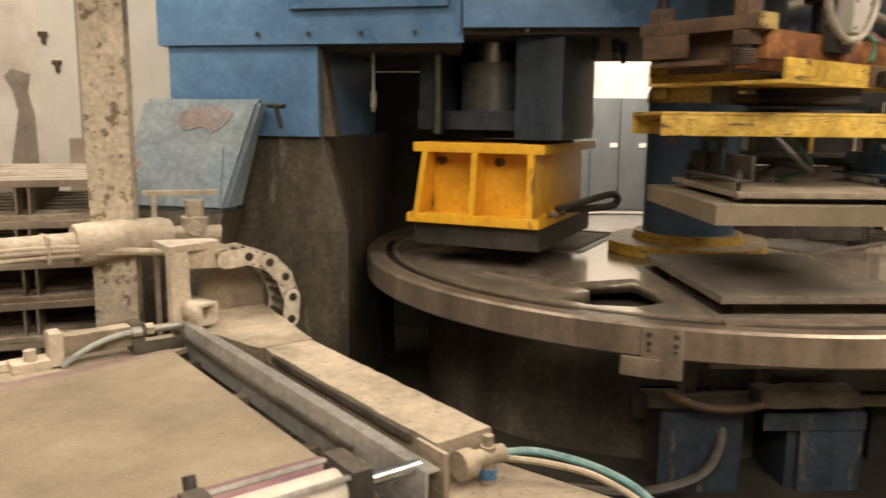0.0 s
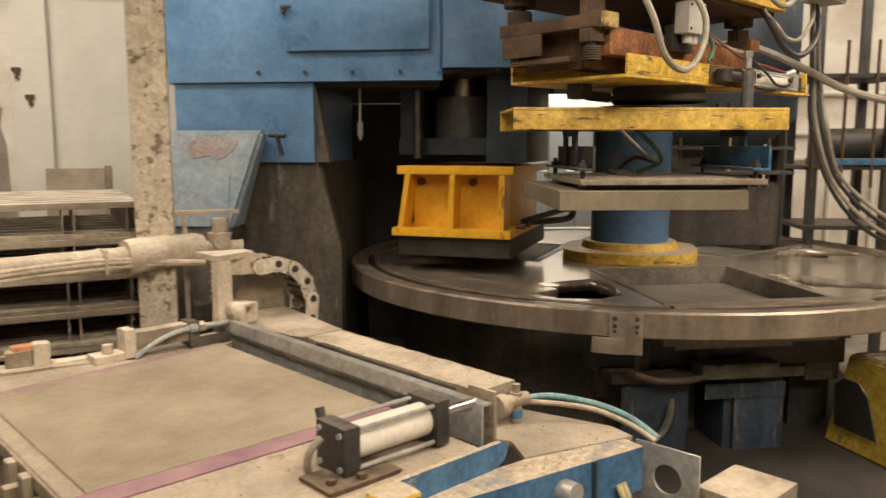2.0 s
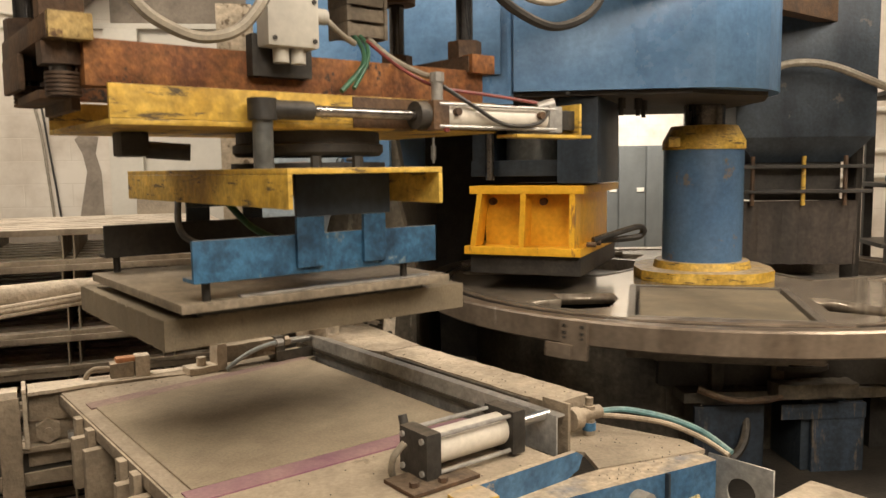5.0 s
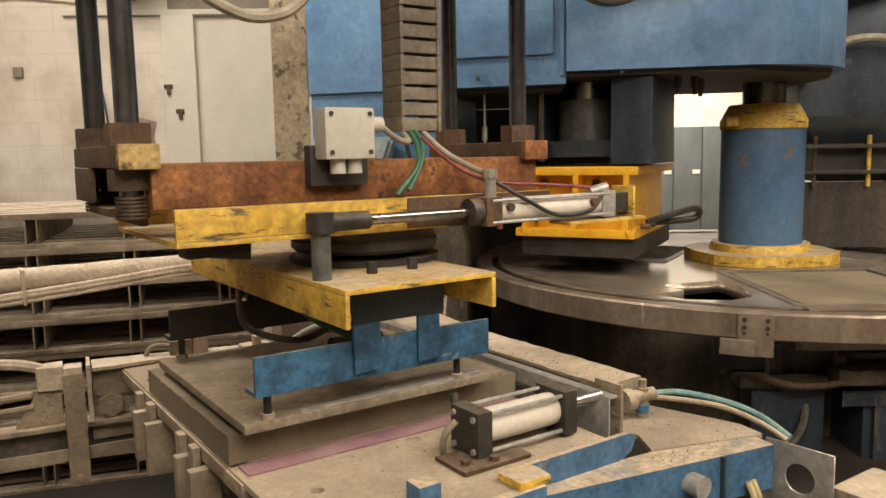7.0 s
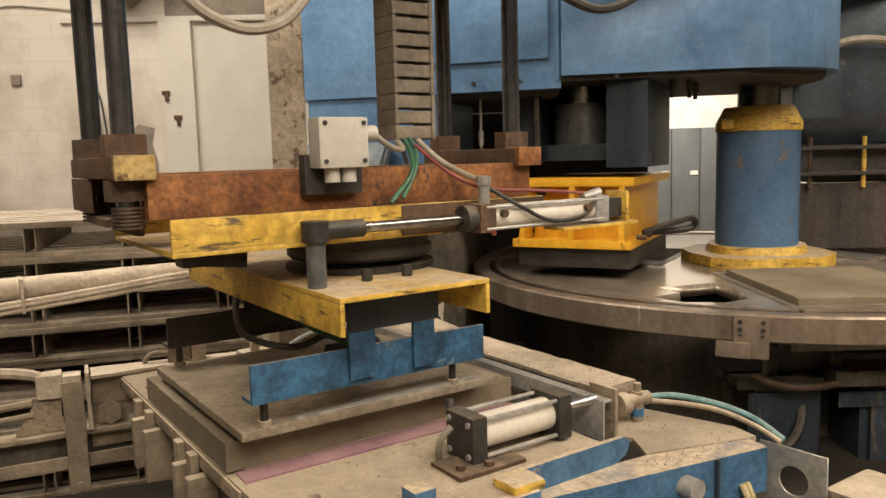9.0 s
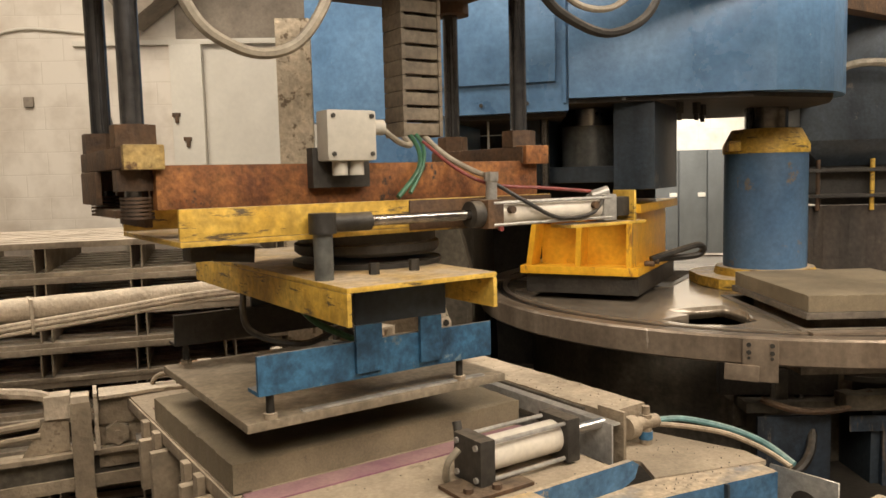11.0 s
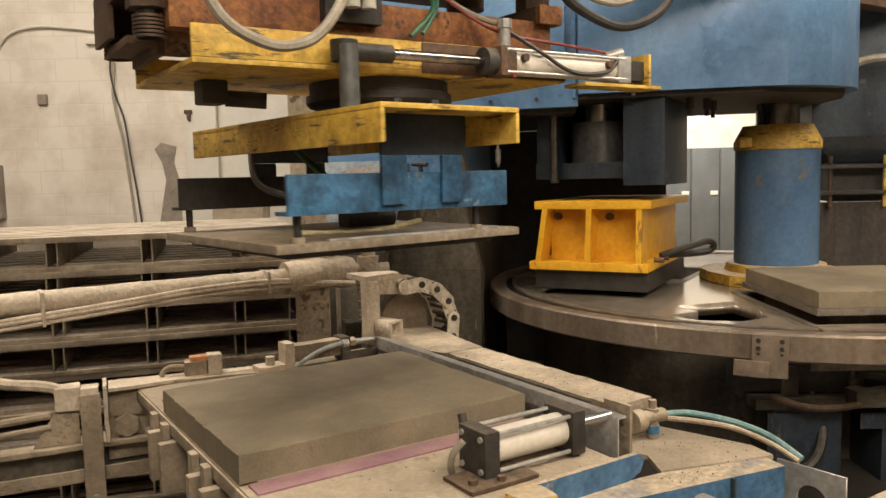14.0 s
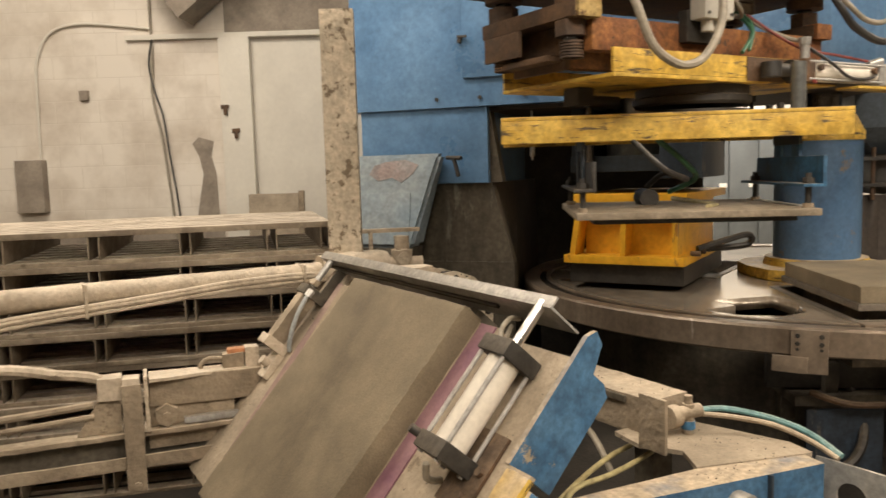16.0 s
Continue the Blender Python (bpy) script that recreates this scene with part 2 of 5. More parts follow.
PURPLE_DUSTY = material("dusty_purple_rubber", (0.24, 0.155, 0.135), (0.37, 0.27, 0.21), 7, 0.85, 0.0, 0.1, 90, grain=0.10)
CONCRETE = material("pressed_concrete_slab", (0.135, 0.106, 0.066), (0.228, 0.182, 0.116), 2.2, 0.75, 0.0, 0.18, 170, chips=(0.135, 0.104, 0.068), chip_at=0.66, chip_scale=30, grain=0.10)
VAC = material("vacuum_plate_steel", (0.20, 0.16, 0.11), (0.34, 0.28, 0.20), 6, 0.6, 0.2, 0.2, 60, dust=0.5)
BOX_GREY = material("grey_enclosure", (0.42, 0.39, 0.33), (0.48, 0.45, 0.38), 5, 0.55, 0.0, 0.05, 40, dust=0.4, grain=0.05)
CHAIN = material("cable_chain_plastic", (0.13, 0.105, 0.075), (0.21, 0.17, 0.12), 9, 0.7, 0.0, 0.2, 60, dust=0.6)
CHAIN_PALE = material("dusty_chain_links", (0.50, 0.43, 0.32), (0.66, 0.57, 0.44), 9, 0.85, 0.0, 0.3, 60)
HOSE_GREY = material("grey_hose", (0.25, 0.215, 0.16), (0.35, 0.305, 0.235), 9, 0.55, 0.0, 0.05, 60, grain=0.12)
HOSE_PALE = material("pale_blue_grey_hose", (0.30, 0.32, 0.31), (0.42, 0.43, 0.40), 9, 0.5, 0.0, 0.05, 60)
HOSE_TEAL = material("teal_hose", (0.09, 0.24, 0.25), (0.16, 0.32, 0.32), 9, 0.5, 0.0, 0.05, 60, dust=0.5)
HOSE_GREEN = material("green_cable", (0.025, 0.09, 0.045), (0.05, 0.14, 0.075), 9, 0.5, 0.0, 0.05, 60)
HOSE_RED = material("red_hose", (0.16, 0.03, 0.025), (0.24, 0.05, 0.04), 9, 0.5, 0.0, 0.05, 60)
HOSE_YELLOW = material("yellow_cable", (0.40, 0.33, 0.15), (0.50, 0.42, 0.22), 9, 0.5, 0.0, 0.05, 60)
HOSE_BLACK = material("black_hose", (0.02, 0.018, 0.016), (0.04, 0.036, 0.03), 9, 0.5, 0.0, 0.05, 60, dust=0.3)
# Dark rubber of the hopper skirt; also stands for shade under the crown.
CURTAIN = material("rubber_skirt_and_crown_shade", (0.03, 0.025, 0.02), (0.065, 0.05, 0.038), 3, 0.8, 0.0, 0.2, 40, streak=True)
# Near-black: the shade under the machine is mixed into this stained floor colour.
FLOOR = material("shaded_stained_floor", (0.022, 0.018, 0.013), (0.055, 0.045, 0.033), 1.6, 0.7, 0.0, 0.25, 50, chips=(0.12, 0.10, 0.075), chip_at=0.66, chip_scale=5)
HALL_FLOOR = material("worn_concrete_floor", (0.20, 0.165, 0.12), (0.34, 0.285, 0.21), 1.4, 0.6, 0.0, 0.2, 50, chips=(0.13, 0.105, 0.078), chip_at=0.63, chip_scale=4, grain=0.12)
LOCKER = material("grey_locker_paint", (0.10, 0.105, 0.10), (0.13, 0.135, 0.13), 2, 0.5, 0.1, 0.04, 40, grain=0.03)
BRICK_ORANGE = material("orange_sensor", (0.55, 0.22, 0.09), (0.62, 0.29, 0.13), 9, 0.6, 0.0, 0.1, 60, dust=0.5)


def wall_paint(name, tint, dirt):
    """White painted concrete block: faint courses, soot and damp stains."""
    m = bpy.data.materials.new(name)
    m.use_nodes = True
    nt = m.node_tree
    N, L = nt.nodes.new, nt.links.new
    bsdf = nt.nodes["Principled BSDF"]
    tc = N("ShaderNodeTexCoord")
    mp = N("ShaderNodeMapping")
    mp.inputs["Rotation"].default_value = (radians(90), 0, 0)
    L(tc.outputs["Object"], mp.inputs[0])
    br = N("ShaderNodeTexBrick")
    br.inputs["Scale"].default_value = 1.0
    br.inputs["Mortar Size"].default_value = 0.006
    br.inputs["Mortar Smooth"].default_value = 0.6
    br.inputs["Brick Width"].default_value, br.inputs["Row Height"].default_value = 0.4, 0.2
    L(mp.outputs[0], br.inputs["Vector"])
    ns = N("ShaderNodeTexNoise")
    ns.inputs["Scale"].default_value, ns.inputs["Detail"].default_value, ns.inputs["Roughness"].default_value = 1.5, 8, 0.6
    L(tc.outputs["Object"], ns.inputs["Vector"])
    rp = N("ShaderNodeValToRGB")
    rp.color_ramp.elements[0].position, rp.color_ramp.elements[1].position = 0.30, 0.56
    rp.color_ramp.elements[0].color, rp.color_ramp.elements[1].color = (*dirt, 1), (*tint, 1)
    L(ns.outputs[0], rp.inputs[0])
    mx = N("ShaderNodeMix")
    mx.data_type = "RGBA"
    mx.inputs[7].default_value = (tint[0] * 0.84, tint[1] * 0.82, tint[2] * 0.79, 1)
    ml = N("ShaderNodeMath")
    ml.operation = "MULTIPLY"
    ml.inputs[1].default_value = 0.6
    L(br.outputs["Fac"], ml.inputs[0])
    L(ml.outputs[0], mx.inputs[0])
    L(rp.outputs[0], mx.inputs[6])
    L(mx.outputs[2], bsdf.inputs["Base Color"])
    bsdf.inputs["Roughness"].default_value = 0.7
    bp = N("ShaderNodeBump")
    bp.invert = True
    bp.inputs["Strength"].default_value, bp.inputs["Distance"].default_value = 0.25, 0.008
    L(br.outputs["Fac"], bp.inputs["Height"])
    L(bp.outputs[0], bsdf.inputs["Normal"])
    return m


WALL = wall_paint("painted_block_wall", (0.70, 0.64, 0.55), (0.44, 0.37, 0.29))
WALL_PLAIN = material("painted_panel", (0.60, 0.56, 0.48), (0.68, 0.64, 0.55), 1.6, 0.6, 0.0, 0.05, 30, grain=0.02)
SOOT = material("sooty_patch", (0.20, 0.165, 0.13), (0.33, 0.28, 0.22), 4, 0.85, 0.0, 0.1, 40, grain=0.06)

# ---------------------------------------------------------------- mesh helpers


def B():
    return bmesh.new()


def box(bm, x0, x1, y0, y1, z0, z1, bevel=0.0, m=None):
    r = bmesh.ops.create_cube(bm, size=1.0)
    vs = r["verts"]
    for v in vs:
        v.co = Vector((x0 + (v.co.x + 0.5) * (x1 - x0), y0 + (v.co.y + 0.5) * (y1 - y0), z0 + (v.co.z + 0.5) * (z1 - z0)))
    if bevel:
        es = list({e for v in vs for e in v.link_edges})
        r = bmesh.ops.bevel(bm, geom=es, offset=bevel, segments=2, profile=0.7, affect="EDGES")
        vs = list({v for f in r["faces"] for v in f.verts} | {v for v in vs if v.is_valid})
    if m is not None:
        bmesh.ops.transform(bm, matrix=m, verts=vs)
    return bm


def rod(bm, p, q, r, seg=16, r2=None):
    p, q = Vector(p), Vector(q)
    d = q - p
    m = Matrix.Translation((p + q) / 2) @ d.to_track_quat("Z", "Y").to_matrix().to_4x4()
    bmesh.ops.create_cone(bm, cap_ends=True, segments=seg, radius1=r, radius2=r if r2 is None else r2, depth=d.length, matrix=m)
    return bm


def lathe(bm, profile, seg=48, centre=(0, 0)):
    """A turned solid round the z axis from (radius, height) pairs, closed on itself."""
    rings = []
    for r, z in profile:
        rings.append([bm.verts.new((centre[0] + r * math.cos(2 * math.pi * k / seg), centre[1] + r * math.sin(2 * math.pi * k / seg), z)) for k in range(seg)])
    for a, b in zip(rings, rings[1:] + rings[:1]):
        for k in range(seg):
            bm.faces.new((a[k], a[(k + 1) % seg], b[(k + 1) % seg], b[k]))
    return bm


def prism(bm, pts, z0, z1, m=None):
    """An upright prism over a plan."""
    lo = [bm.verts.new((x, y, z0)) for x, y in pts]
    hi = [bm.verts.new((x, y, z1)) for x, y in pts]
    n = len(pts)
    bm.faces.new(lo[::-1])
    bm.faces.new(hi)
    for k in range(n):
        bm.faces.new((lo[k], lo[(k + 1) % n], hi[(k + 1) % n], hi[k]))
    if m is not None:
        bmesh.ops.transform(bm, matrix=m, verts=lo + hi)
    return bm


def hull8(bm, lo, hi, z0, z1):
    """A box between two rectangles (x0, x1, y0, y1) at two heights."""
    def ring(r, z):
        return [bm.verts.new(c) for c in ((r[0], r[2], z), (r[1], r[2], z), (r[1], r[3], z), (r[0], r[3], z))]
    a, b = ring(lo, z0), ring(hi, z1)
    bm.faces.new(a[::-1])
    bm.faces.new(b)
    for k in range(4):
        bm.faces.new((a[k], a[(k + 1) % 4], b[(k + 1) % 4], b[k]))
    return bm


def tube(bm, pts, r, seg=8, close=False):
    """A hose through the points, smoothed."""
    pts = [Vector(p) for p in pts]
    path = []
    n = len(pts)
    for i in range(n - 1):
        p0, p1, p2, p3 = pts[max(i - 1, 0)], pts[i], pts[i + 1], pts[min(i + 2, n - 1)]
        for k in range(6):
            t = k / 6
            path.append(0.5 * ((2 * p1) + (p2 - p0) * t + (2 * p0 - 5 * p1 + 4 * p2 - p3) * t * t + (3 * p1 - p0 - 3 * p2 + p3) * t ** 3))
    path.append(pts[-1])
    rings = []
    side = None
    for i, c in enumerate(path):
        d = (path[min(i + 1, len(path) - 1)] - path[max(i - 1, 0)]).normalized()
        if side is None:
            side = d.orthogonal().normalized()
        side = (side - d * side.dot(d)).normalized()
        up = d.cross(side)
        rings.append([bm.verts.new(c + r * (math.cos(2 * math.pi * k / seg) * side + math.sin(2 * math.pi * k / seg) * up)) for k in range(seg)])
    for a, b in zip(rings, rings[1:]):
        for k in range(seg):
            bm.faces.new((a[k], a[(k + 1) % seg], b[(k + 1) % seg], b[k]))
    bm.faces.new(rings[0][::-1])
    bm.faces.new(rings[-1])
    return bm


def lumpy(bm, amp=0.003, freq=14.0, cell=0.045):
    """Caked surface: cut long edges and push the points about."""
    for _ in range(6):
        long = [e for e in bm.edges if e.calc_length() > cell]
        if not long:
            break
        bmesh.ops.subdivide_edges(bm, edges=long, cuts=1, use_grid_fill=True)
        bmesh.ops.triangulate(bm, faces=[f for f in bm.faces if len(f.verts) > 4])
    for v in bm.verts:
        v.co += (noise.noise_vector(v.co * freq) + noise.noise_vector(v.co * freq * 3.1) * 0.5) * amp
    return bm


def finish(name, bm, mat, smooth=False):
    bmesh.ops.recalc_face_normals(bm, faces=bm.faces)
    me = bpy.data.meshes.new(name)
    bm.to_mesh(me)
    bm.free()
    me.materials.append(mat)
    if smooth:
        me.shade_smooth()
        me.set_sharp_from_angle(angle=radians(38))
    return me


def part(name, bm, mat, parent, label="", smooth=True):
    ob = new(name, finish(name, bm, mat, smooth))
    ob.parent = parent
    if label:
        ob["label"] = label
    return ob


def thing(name, label, category, at=None, group="", kind=""):
    ob = new(name)
    ob.empty_display_size = 0.1
    if at is not None:
        ob.matrix_world = at
    return tagged(ob, label, category, group, kind)


def solid(name, bm, mat, label, category="", at=None, kind="", group="", smooth=True):
    ob = new(name, finish(name, bm, mat, smooth))
    if at is not None:
        ob.matrix_world = at
    return tagged(ob, label, category, group, kind)


def plate(outer, holes, z0, z1):
    """A flat plate with holes through it, as a bmesh."""
    cu = bpy.data.curves.new("plan", "CURVE")
    cu.dimensions, cu.fill_mode, cu.extrude = "2D", "BOTH", (z1 - z0) / 2
    for loop in [outer] + holes:
        sp = cu.splines.new("POLY")
        sp.points.add(len(loop) - 1)
        for p, (x, y) in zip(sp.points, loop):
            p.co = (x, y, 0, 1)
        sp.use_cyclic_u = True
    ob = bpy.data.objects.new("plan", cu)
    me = bpy.data.meshes.new_from_object(ob)
    bm = bmesh.new()
    bm.from_mesh(me)
    bmesh.ops.translate(bm, vec=(0, 0, (z0 + z1) / 2), verts=bm.verts)
    bmesh.ops.remove_doubles(bm, verts=bm.verts, dist=1e-5)
    bpy.data.objects.remove(ob)
    bpy.data.curves.remove(cu)
    bpy.data.meshes.remove(me)
    return bm


def ring(r, seg=96, c=(0, 0)):
    return [(c[0] + r * math.cos(2 * math.pi * k / seg), c[1] + r * math.sin(2 * math.pi * k / seg)) for k in range(seg)]


def turned(pts, deg, c=(0, 0)):
    a = radians(deg)
    return [(c[0] + x * math.cos(a) - y * math.sin(a), c[1] + x * math.sin(a) + y * math.cos(a)) for x, y in pts]


DECK = pose(-2.185, -3.115, 0.74, 0, 0, 39.5)          # deck axes: x towards the turntable, y away along the rail

# ---------------------------------------------------------------- setting
solid("floor", box(B(), -11, 11, -9, 12, -0.1, 0.0), HALL_FLOOR, "worn tan concrete factory floor", kind="structure")
# Dark sheet that stands for the machine's shade on the floor, plus grime.
dark_zone = [(-6.0, -4.2), (-2.5, -5.0), (0.1, -3.4), (0.75, -1.5), (1.25, -0.9), (1.5, 0.2), (1.2, 2.4), (-1.0, 3.0), (-4.2, 1.8), (-6.4, 0.5)]
solid("floor_grime", prism(B(), dark_zone, 0.0, 0.004), FLOOR, "near-black sheet for shade and wet grime on the floor round the machine", kind="structure", smooth=False)
solid("ceiling", box(B(), -11, 11, -9, 12, 5.2, 5.35), WALL_PLAIN, "pale factory ceiling", kind="structure")
solid("wall_south", box(B(), -11, 11, -9.2, -9, 0, 5.2), WALL, "painted block wall", kind="structure")
solid("wall_east", box(B(), 11, 11.2, -9, 12, 0, 5.2), WALL, "painted block wall", kind="structure")
solid("wall_west", box(B(), -11.2, -11, -9, 12, 0, 5.2), WALL, "painted block wall", kind="structure")
solid("wall_north", box(B(), -11, 11, 9.0, 9.2, 0, 5.2), WALL, "white painted block wall", kind="structure")
# the near block wall on the left and the one behind the hopper
LW = pose(-4.5, 1.95, 0, 0, 0, 8)
wl = solid("wall_left", box(B(), -6.5, 0.02, 0, 0.2, 0, 5.2), WALL, "white painted block wall with soot stains", kind="structure", at=LW)
wr = solid("wall_right", box(B(), 1.75, 11, 3.6, 3.8, 0, 5.2), WALL, "white painted block wall", kind="structure")

door = thing("door_1", "white painted panel door in a block wall", "door", LW, kind="structure")
part("jamb", box(B(), -0.06, 0.22, -0.06, 0.0, 0, 2.719, 0.006), WALL_PLAIN, door, "white painted jamb")
part("panel", box(B(), 0.22, 3.2, 0.02, 0.10, 0, 2.719, 0.004), WALL_PLAIN, door)
part("lintel", box(B(), -0.9, 3.2, -0.05, 0.018, 2.72, 2.765, 0.004), WALL_PLAIN, door, "pale steel lintel")
part("overpanel", box(B(), 0.0, 3.2, -0.03, 0.12, 2.77, 5.2), SOOT, door, "grey panel over the door")
for x, z in ((-0.02, 2.10), (0.07, 1.885)):
    bm = B()
    box(bm, x - 0.035, x + 0.035, -0.085, -0.06, z - 0.015, z + 0.02, 0.006)
    box(bm, x - 0.01, x + 0.02, -0.09, -0.06, z - 0.07, z + 0.0, 0.006)
    part("hook", bm, RUST_DARK, door, "rusty latch hook")
trim = thing("trim", "dark painted base band of the wall", "trim", LW, kind="structure")
part("band", box(B(), -2.4, -0.1, -0.006, -0.001, 0.0, 1.05), SOOT, trim, "grey base band")
bm = plate([(-0.36, 1.04), (-0.14, 1.04), (-0.15, 1.5), (-0.19, 1.66), (-0.16, 1.80), (-0.30, 1.84), (-0.36, 1.78), (-0.30, 1.66), (-0.27, 1.5), (-0.33, 1.2)], [], 0.002, 0.006)
bmesh.ops.transform(bm, matrix=pose(0, 0, 0, 90, 0, 0), verts=bm.verts)
part("soot_mark", bm, SOOT, trim, "dark soot mark", smooth=False)
conduit = thing("wall_conduit", "bent steel conduit with switch box on the block wall", "conduit", LW)
bm = B()
tube(bm, [(-1.76, -0.03, 1.67), (-1.75, -0.03, 2.2), (-1.73, -0.03, 2.55), (-1.60, -0.03, 2.80), (-1.35, -0.03, 2.88), (-1.0, -0.03, 2.86), (-0.67, -0.03, 2.82)], 0.012)
part("bent_pipe", bm, WALL_PLAIN, conduit)
bm = B()
tube(bm, [(-0.67, -0.03, 5.0), (-0.67, -0.03, 2.7), (-0.69, -0.03, 2.25), (-0.62, -0.04, 1.85), (-0.58, -0.03, 1.4), (-0.54, -0.03, 0.9)], 0.012)
part("cable", bm, HOSE_GREY, conduit)
bm = B()
tube(bm, [(-0.66, -0.04, 2.72), (-0.70, -0.04, 2.5), (-0.66, -0.04, 2.25), (-0.60, -0.045, 2.05), (-0.56, -0.045, 1.7), (-0.52, -0.04, 1.35), (-0.48, -0.04, 0.9)], 0.009)
part("cable", bm, HOSE_BLACK, conduit, "thin black cable")
part("switch_box", box(B(), -1.975, -1.72, -0.10, -0.002, 1.19, 1.67, 0.01), SOOT, conduit, "grey switch box")
part("bracket", box(B(), -1.36, -1.28, -0.04, -0.002, 2.20, 2.29, 0.006), SOOT, conduit)
duct = thing("air_duct", "grey sloping sheet metal duct by the wall", "duct", LW)
part("duct_body", box(B(), -0.22, 0.9, -0.45, -0.06, -0.20, 0.30, 0.01, pose(-0.22, 0, 3.12, 0, -38, 0)), SOOT, duct)
part("duct_hanger", rod(B(), (0.2, -0.25, 3.3), (0.2, -0.25, 5.2), 0.01, 8), ALU, duct)
for k, z in enumerate((1.35, 1.62, 2.05)):
    pp = thing("wall_pipe", "white painted pipe along the block wall", "pipe", pose(0, 0, 0), "wall pipes")
    part("run", rod(B(), (1.9, 3.54, z), (8.0, 3.54, z), 0.03, 12), WALL_PLAIN, pp)
    part("drop", rod(B(), (3.3 + 0.5 * k, 3.54, z), (3.3 + 0.5 * k, 3.54, 0.2), 0.025, 12), WALL_PLAIN, pp)
board = thing("leaning_board", "dusty cut board standing behind the pallets", "board", LW @ pose(0.45, -0.5, 0, 0, 0, 0))
part("sheet", box(B(), -0.22, 0.22, 0.0, 0.02, 0.0, 1.32, 0.004, pose(0, 0, 0, -6, 0, 0)), DUST_PLATE, board)
part("edge", box(B(), 0.22, 0.27, -0.02, 0.03, 0.0, 1.34, 0.004, pose(0, 0, 0, -6, 0, 0)), DUSTY, board)

# ---------------------------------------------------------------- turntable
TZ = 0.797
SPIN = 274.7                                             # the direction of the unloading pocket
TC = (0.02, 0.10)                                        # middle of the turntable
RT = 1.76
table = thing("turntable", "round wet steel press turntable with three mould pockets", "turntable", pose(TC[0], TC[1], TZ))
PR = 0.983
holes = []
for k in range(3):
    a = SPIN + 120 * k
    c = (PR * math.cos(radians(a)), PR * math.sin(radians(a)))
    holes.append(turned([(-0.40, -0.475), (0.40, -0.475), (0.40, 0.475), (-0.40, 0.475)], a - 270 + 0.3, c))
    holes.append(turned([(-0.95, -0.16), (-0.84, -0.30), (-0.66, -0.34), (-0.52, -0.26), (-0.48, 0.0), (-0.52, 0.20), (-0.84, 0.10), (-0.78, -0.06)], a - 270 + 0.3, c))
    holes.append(turned([(0.50, -0.20), (0.84, -0.34), (0.90, -0.22), (0.62, 0.16), (0.50, 0.20)], a - 270 + 0.3, c))
part("table_plate", plate(ring(RT - 0.10), holes, -0.07, -0.008), TABLE, table, smooth=False)
part("rim", lathe(B(), [(RT - 0.10, -0.12), (RT - 0.008, -0.12), (RT, -0.112), (RT, -0.01), (RT - 0.01, 0.0), (RT - 0.075, 0.0), (RT - 0.10, -0.012)], 160), RIM, table, "scuffed steel rim with rusty streaks")
part("rim_groove", lathe(B(), [(RT - 0.165, -0.012), (RT - 0.14, -0.012), (RT - 0.14, -0.001), (RT - 0.165, -0.001)], 160), RIM, table)
part("drain_groove", lathe(B(), [(RT - 0.138, -0.009), (RT - 0.102, -0.009), (RT - 0.102, -0.006), (RT - 0.138, -0.006)], 160), GROOVE, table, "dark wet drain groove")
for k in range(3):
    a = SPIN + 120 * k
    c = (PR * math.cos(radians(a)), PR * math.sin(radians(a)))
    m = pose(c[0], c[1], 0, 0, 0, a - 270 + 0.3)
    bm = B()
    for x0, x1, y0, y1 in ((-0.43, -0.395, -0.51, 0.51), (0.395, 0.43, -0.51, 0.51), (-0.395, 0.395, -0.51, -0.47), (-0.395, 0.395, 0.47, 0.51)):
        box(bm, x0, x1, y0, y1, -0.20, -0.004, 0, m)
    part("mould_frame", bm, POCKET, table, "worn steel mould frame", smooth=False)
    part("front_strip", box(B(), -0.43, 0.52, -0.62, -0.555, -0.0075, 0.004, 0.002, m), RIM, table, smooth=False)
    bk = pose(0, 0, 0, 0, 0, 252.8 + 120 * k) @ pose(RT + 0.001, 0, 0, 0, 0, 90)
    bm = B()
    box(bm, -0.07, 0.07, -0.016, 0.0, -0.185, -0.005, 0.003, bk)
    box(bm, -0.135, 0.0, -0.024, -0.006, -0.186, -0.118, 0.004, bk @ pose(0, 0, 0.0, 0, 2, 0))
    br = part("stop_bracket", bm, RIM, table, "bolted steel stop bracket")
    for bx in (-0.045, 0.045):
        for bz in (-0.03, -0.062, -0.085):
            bm = B()
            p = bk @ Vector((bx, -0.014, bz))
            q = bk @ Vector((bx, -0.021, bz))
            rod(bm, p, q, 0.010 if bz != -0.085 else 0.007, 10)
            part("bolt", bm, BLACK, br)
flange = turned([(0.45 * math.cos(radians(15 * k)) * (1.0 if k % 6 < 3 else 0.93), 0.45 * math.sin(radians(15 * k)) * (1.0 if k % 6 < 3 else 0.93)) for k in range(24)], 10)
part("hub_flange", prism(B(), flange, -0.006, 0.055), YELLOW, table, "yellow painted hub flange", smooth=False)
part("hub_ring", lathe(B(), [(0.20, 0.05), (0.30, 0.05), (0.285, 0.10), (0.20, 0.10)], 40), YELLOW, table, "chipped yellow hub ring")

MOULDS = []
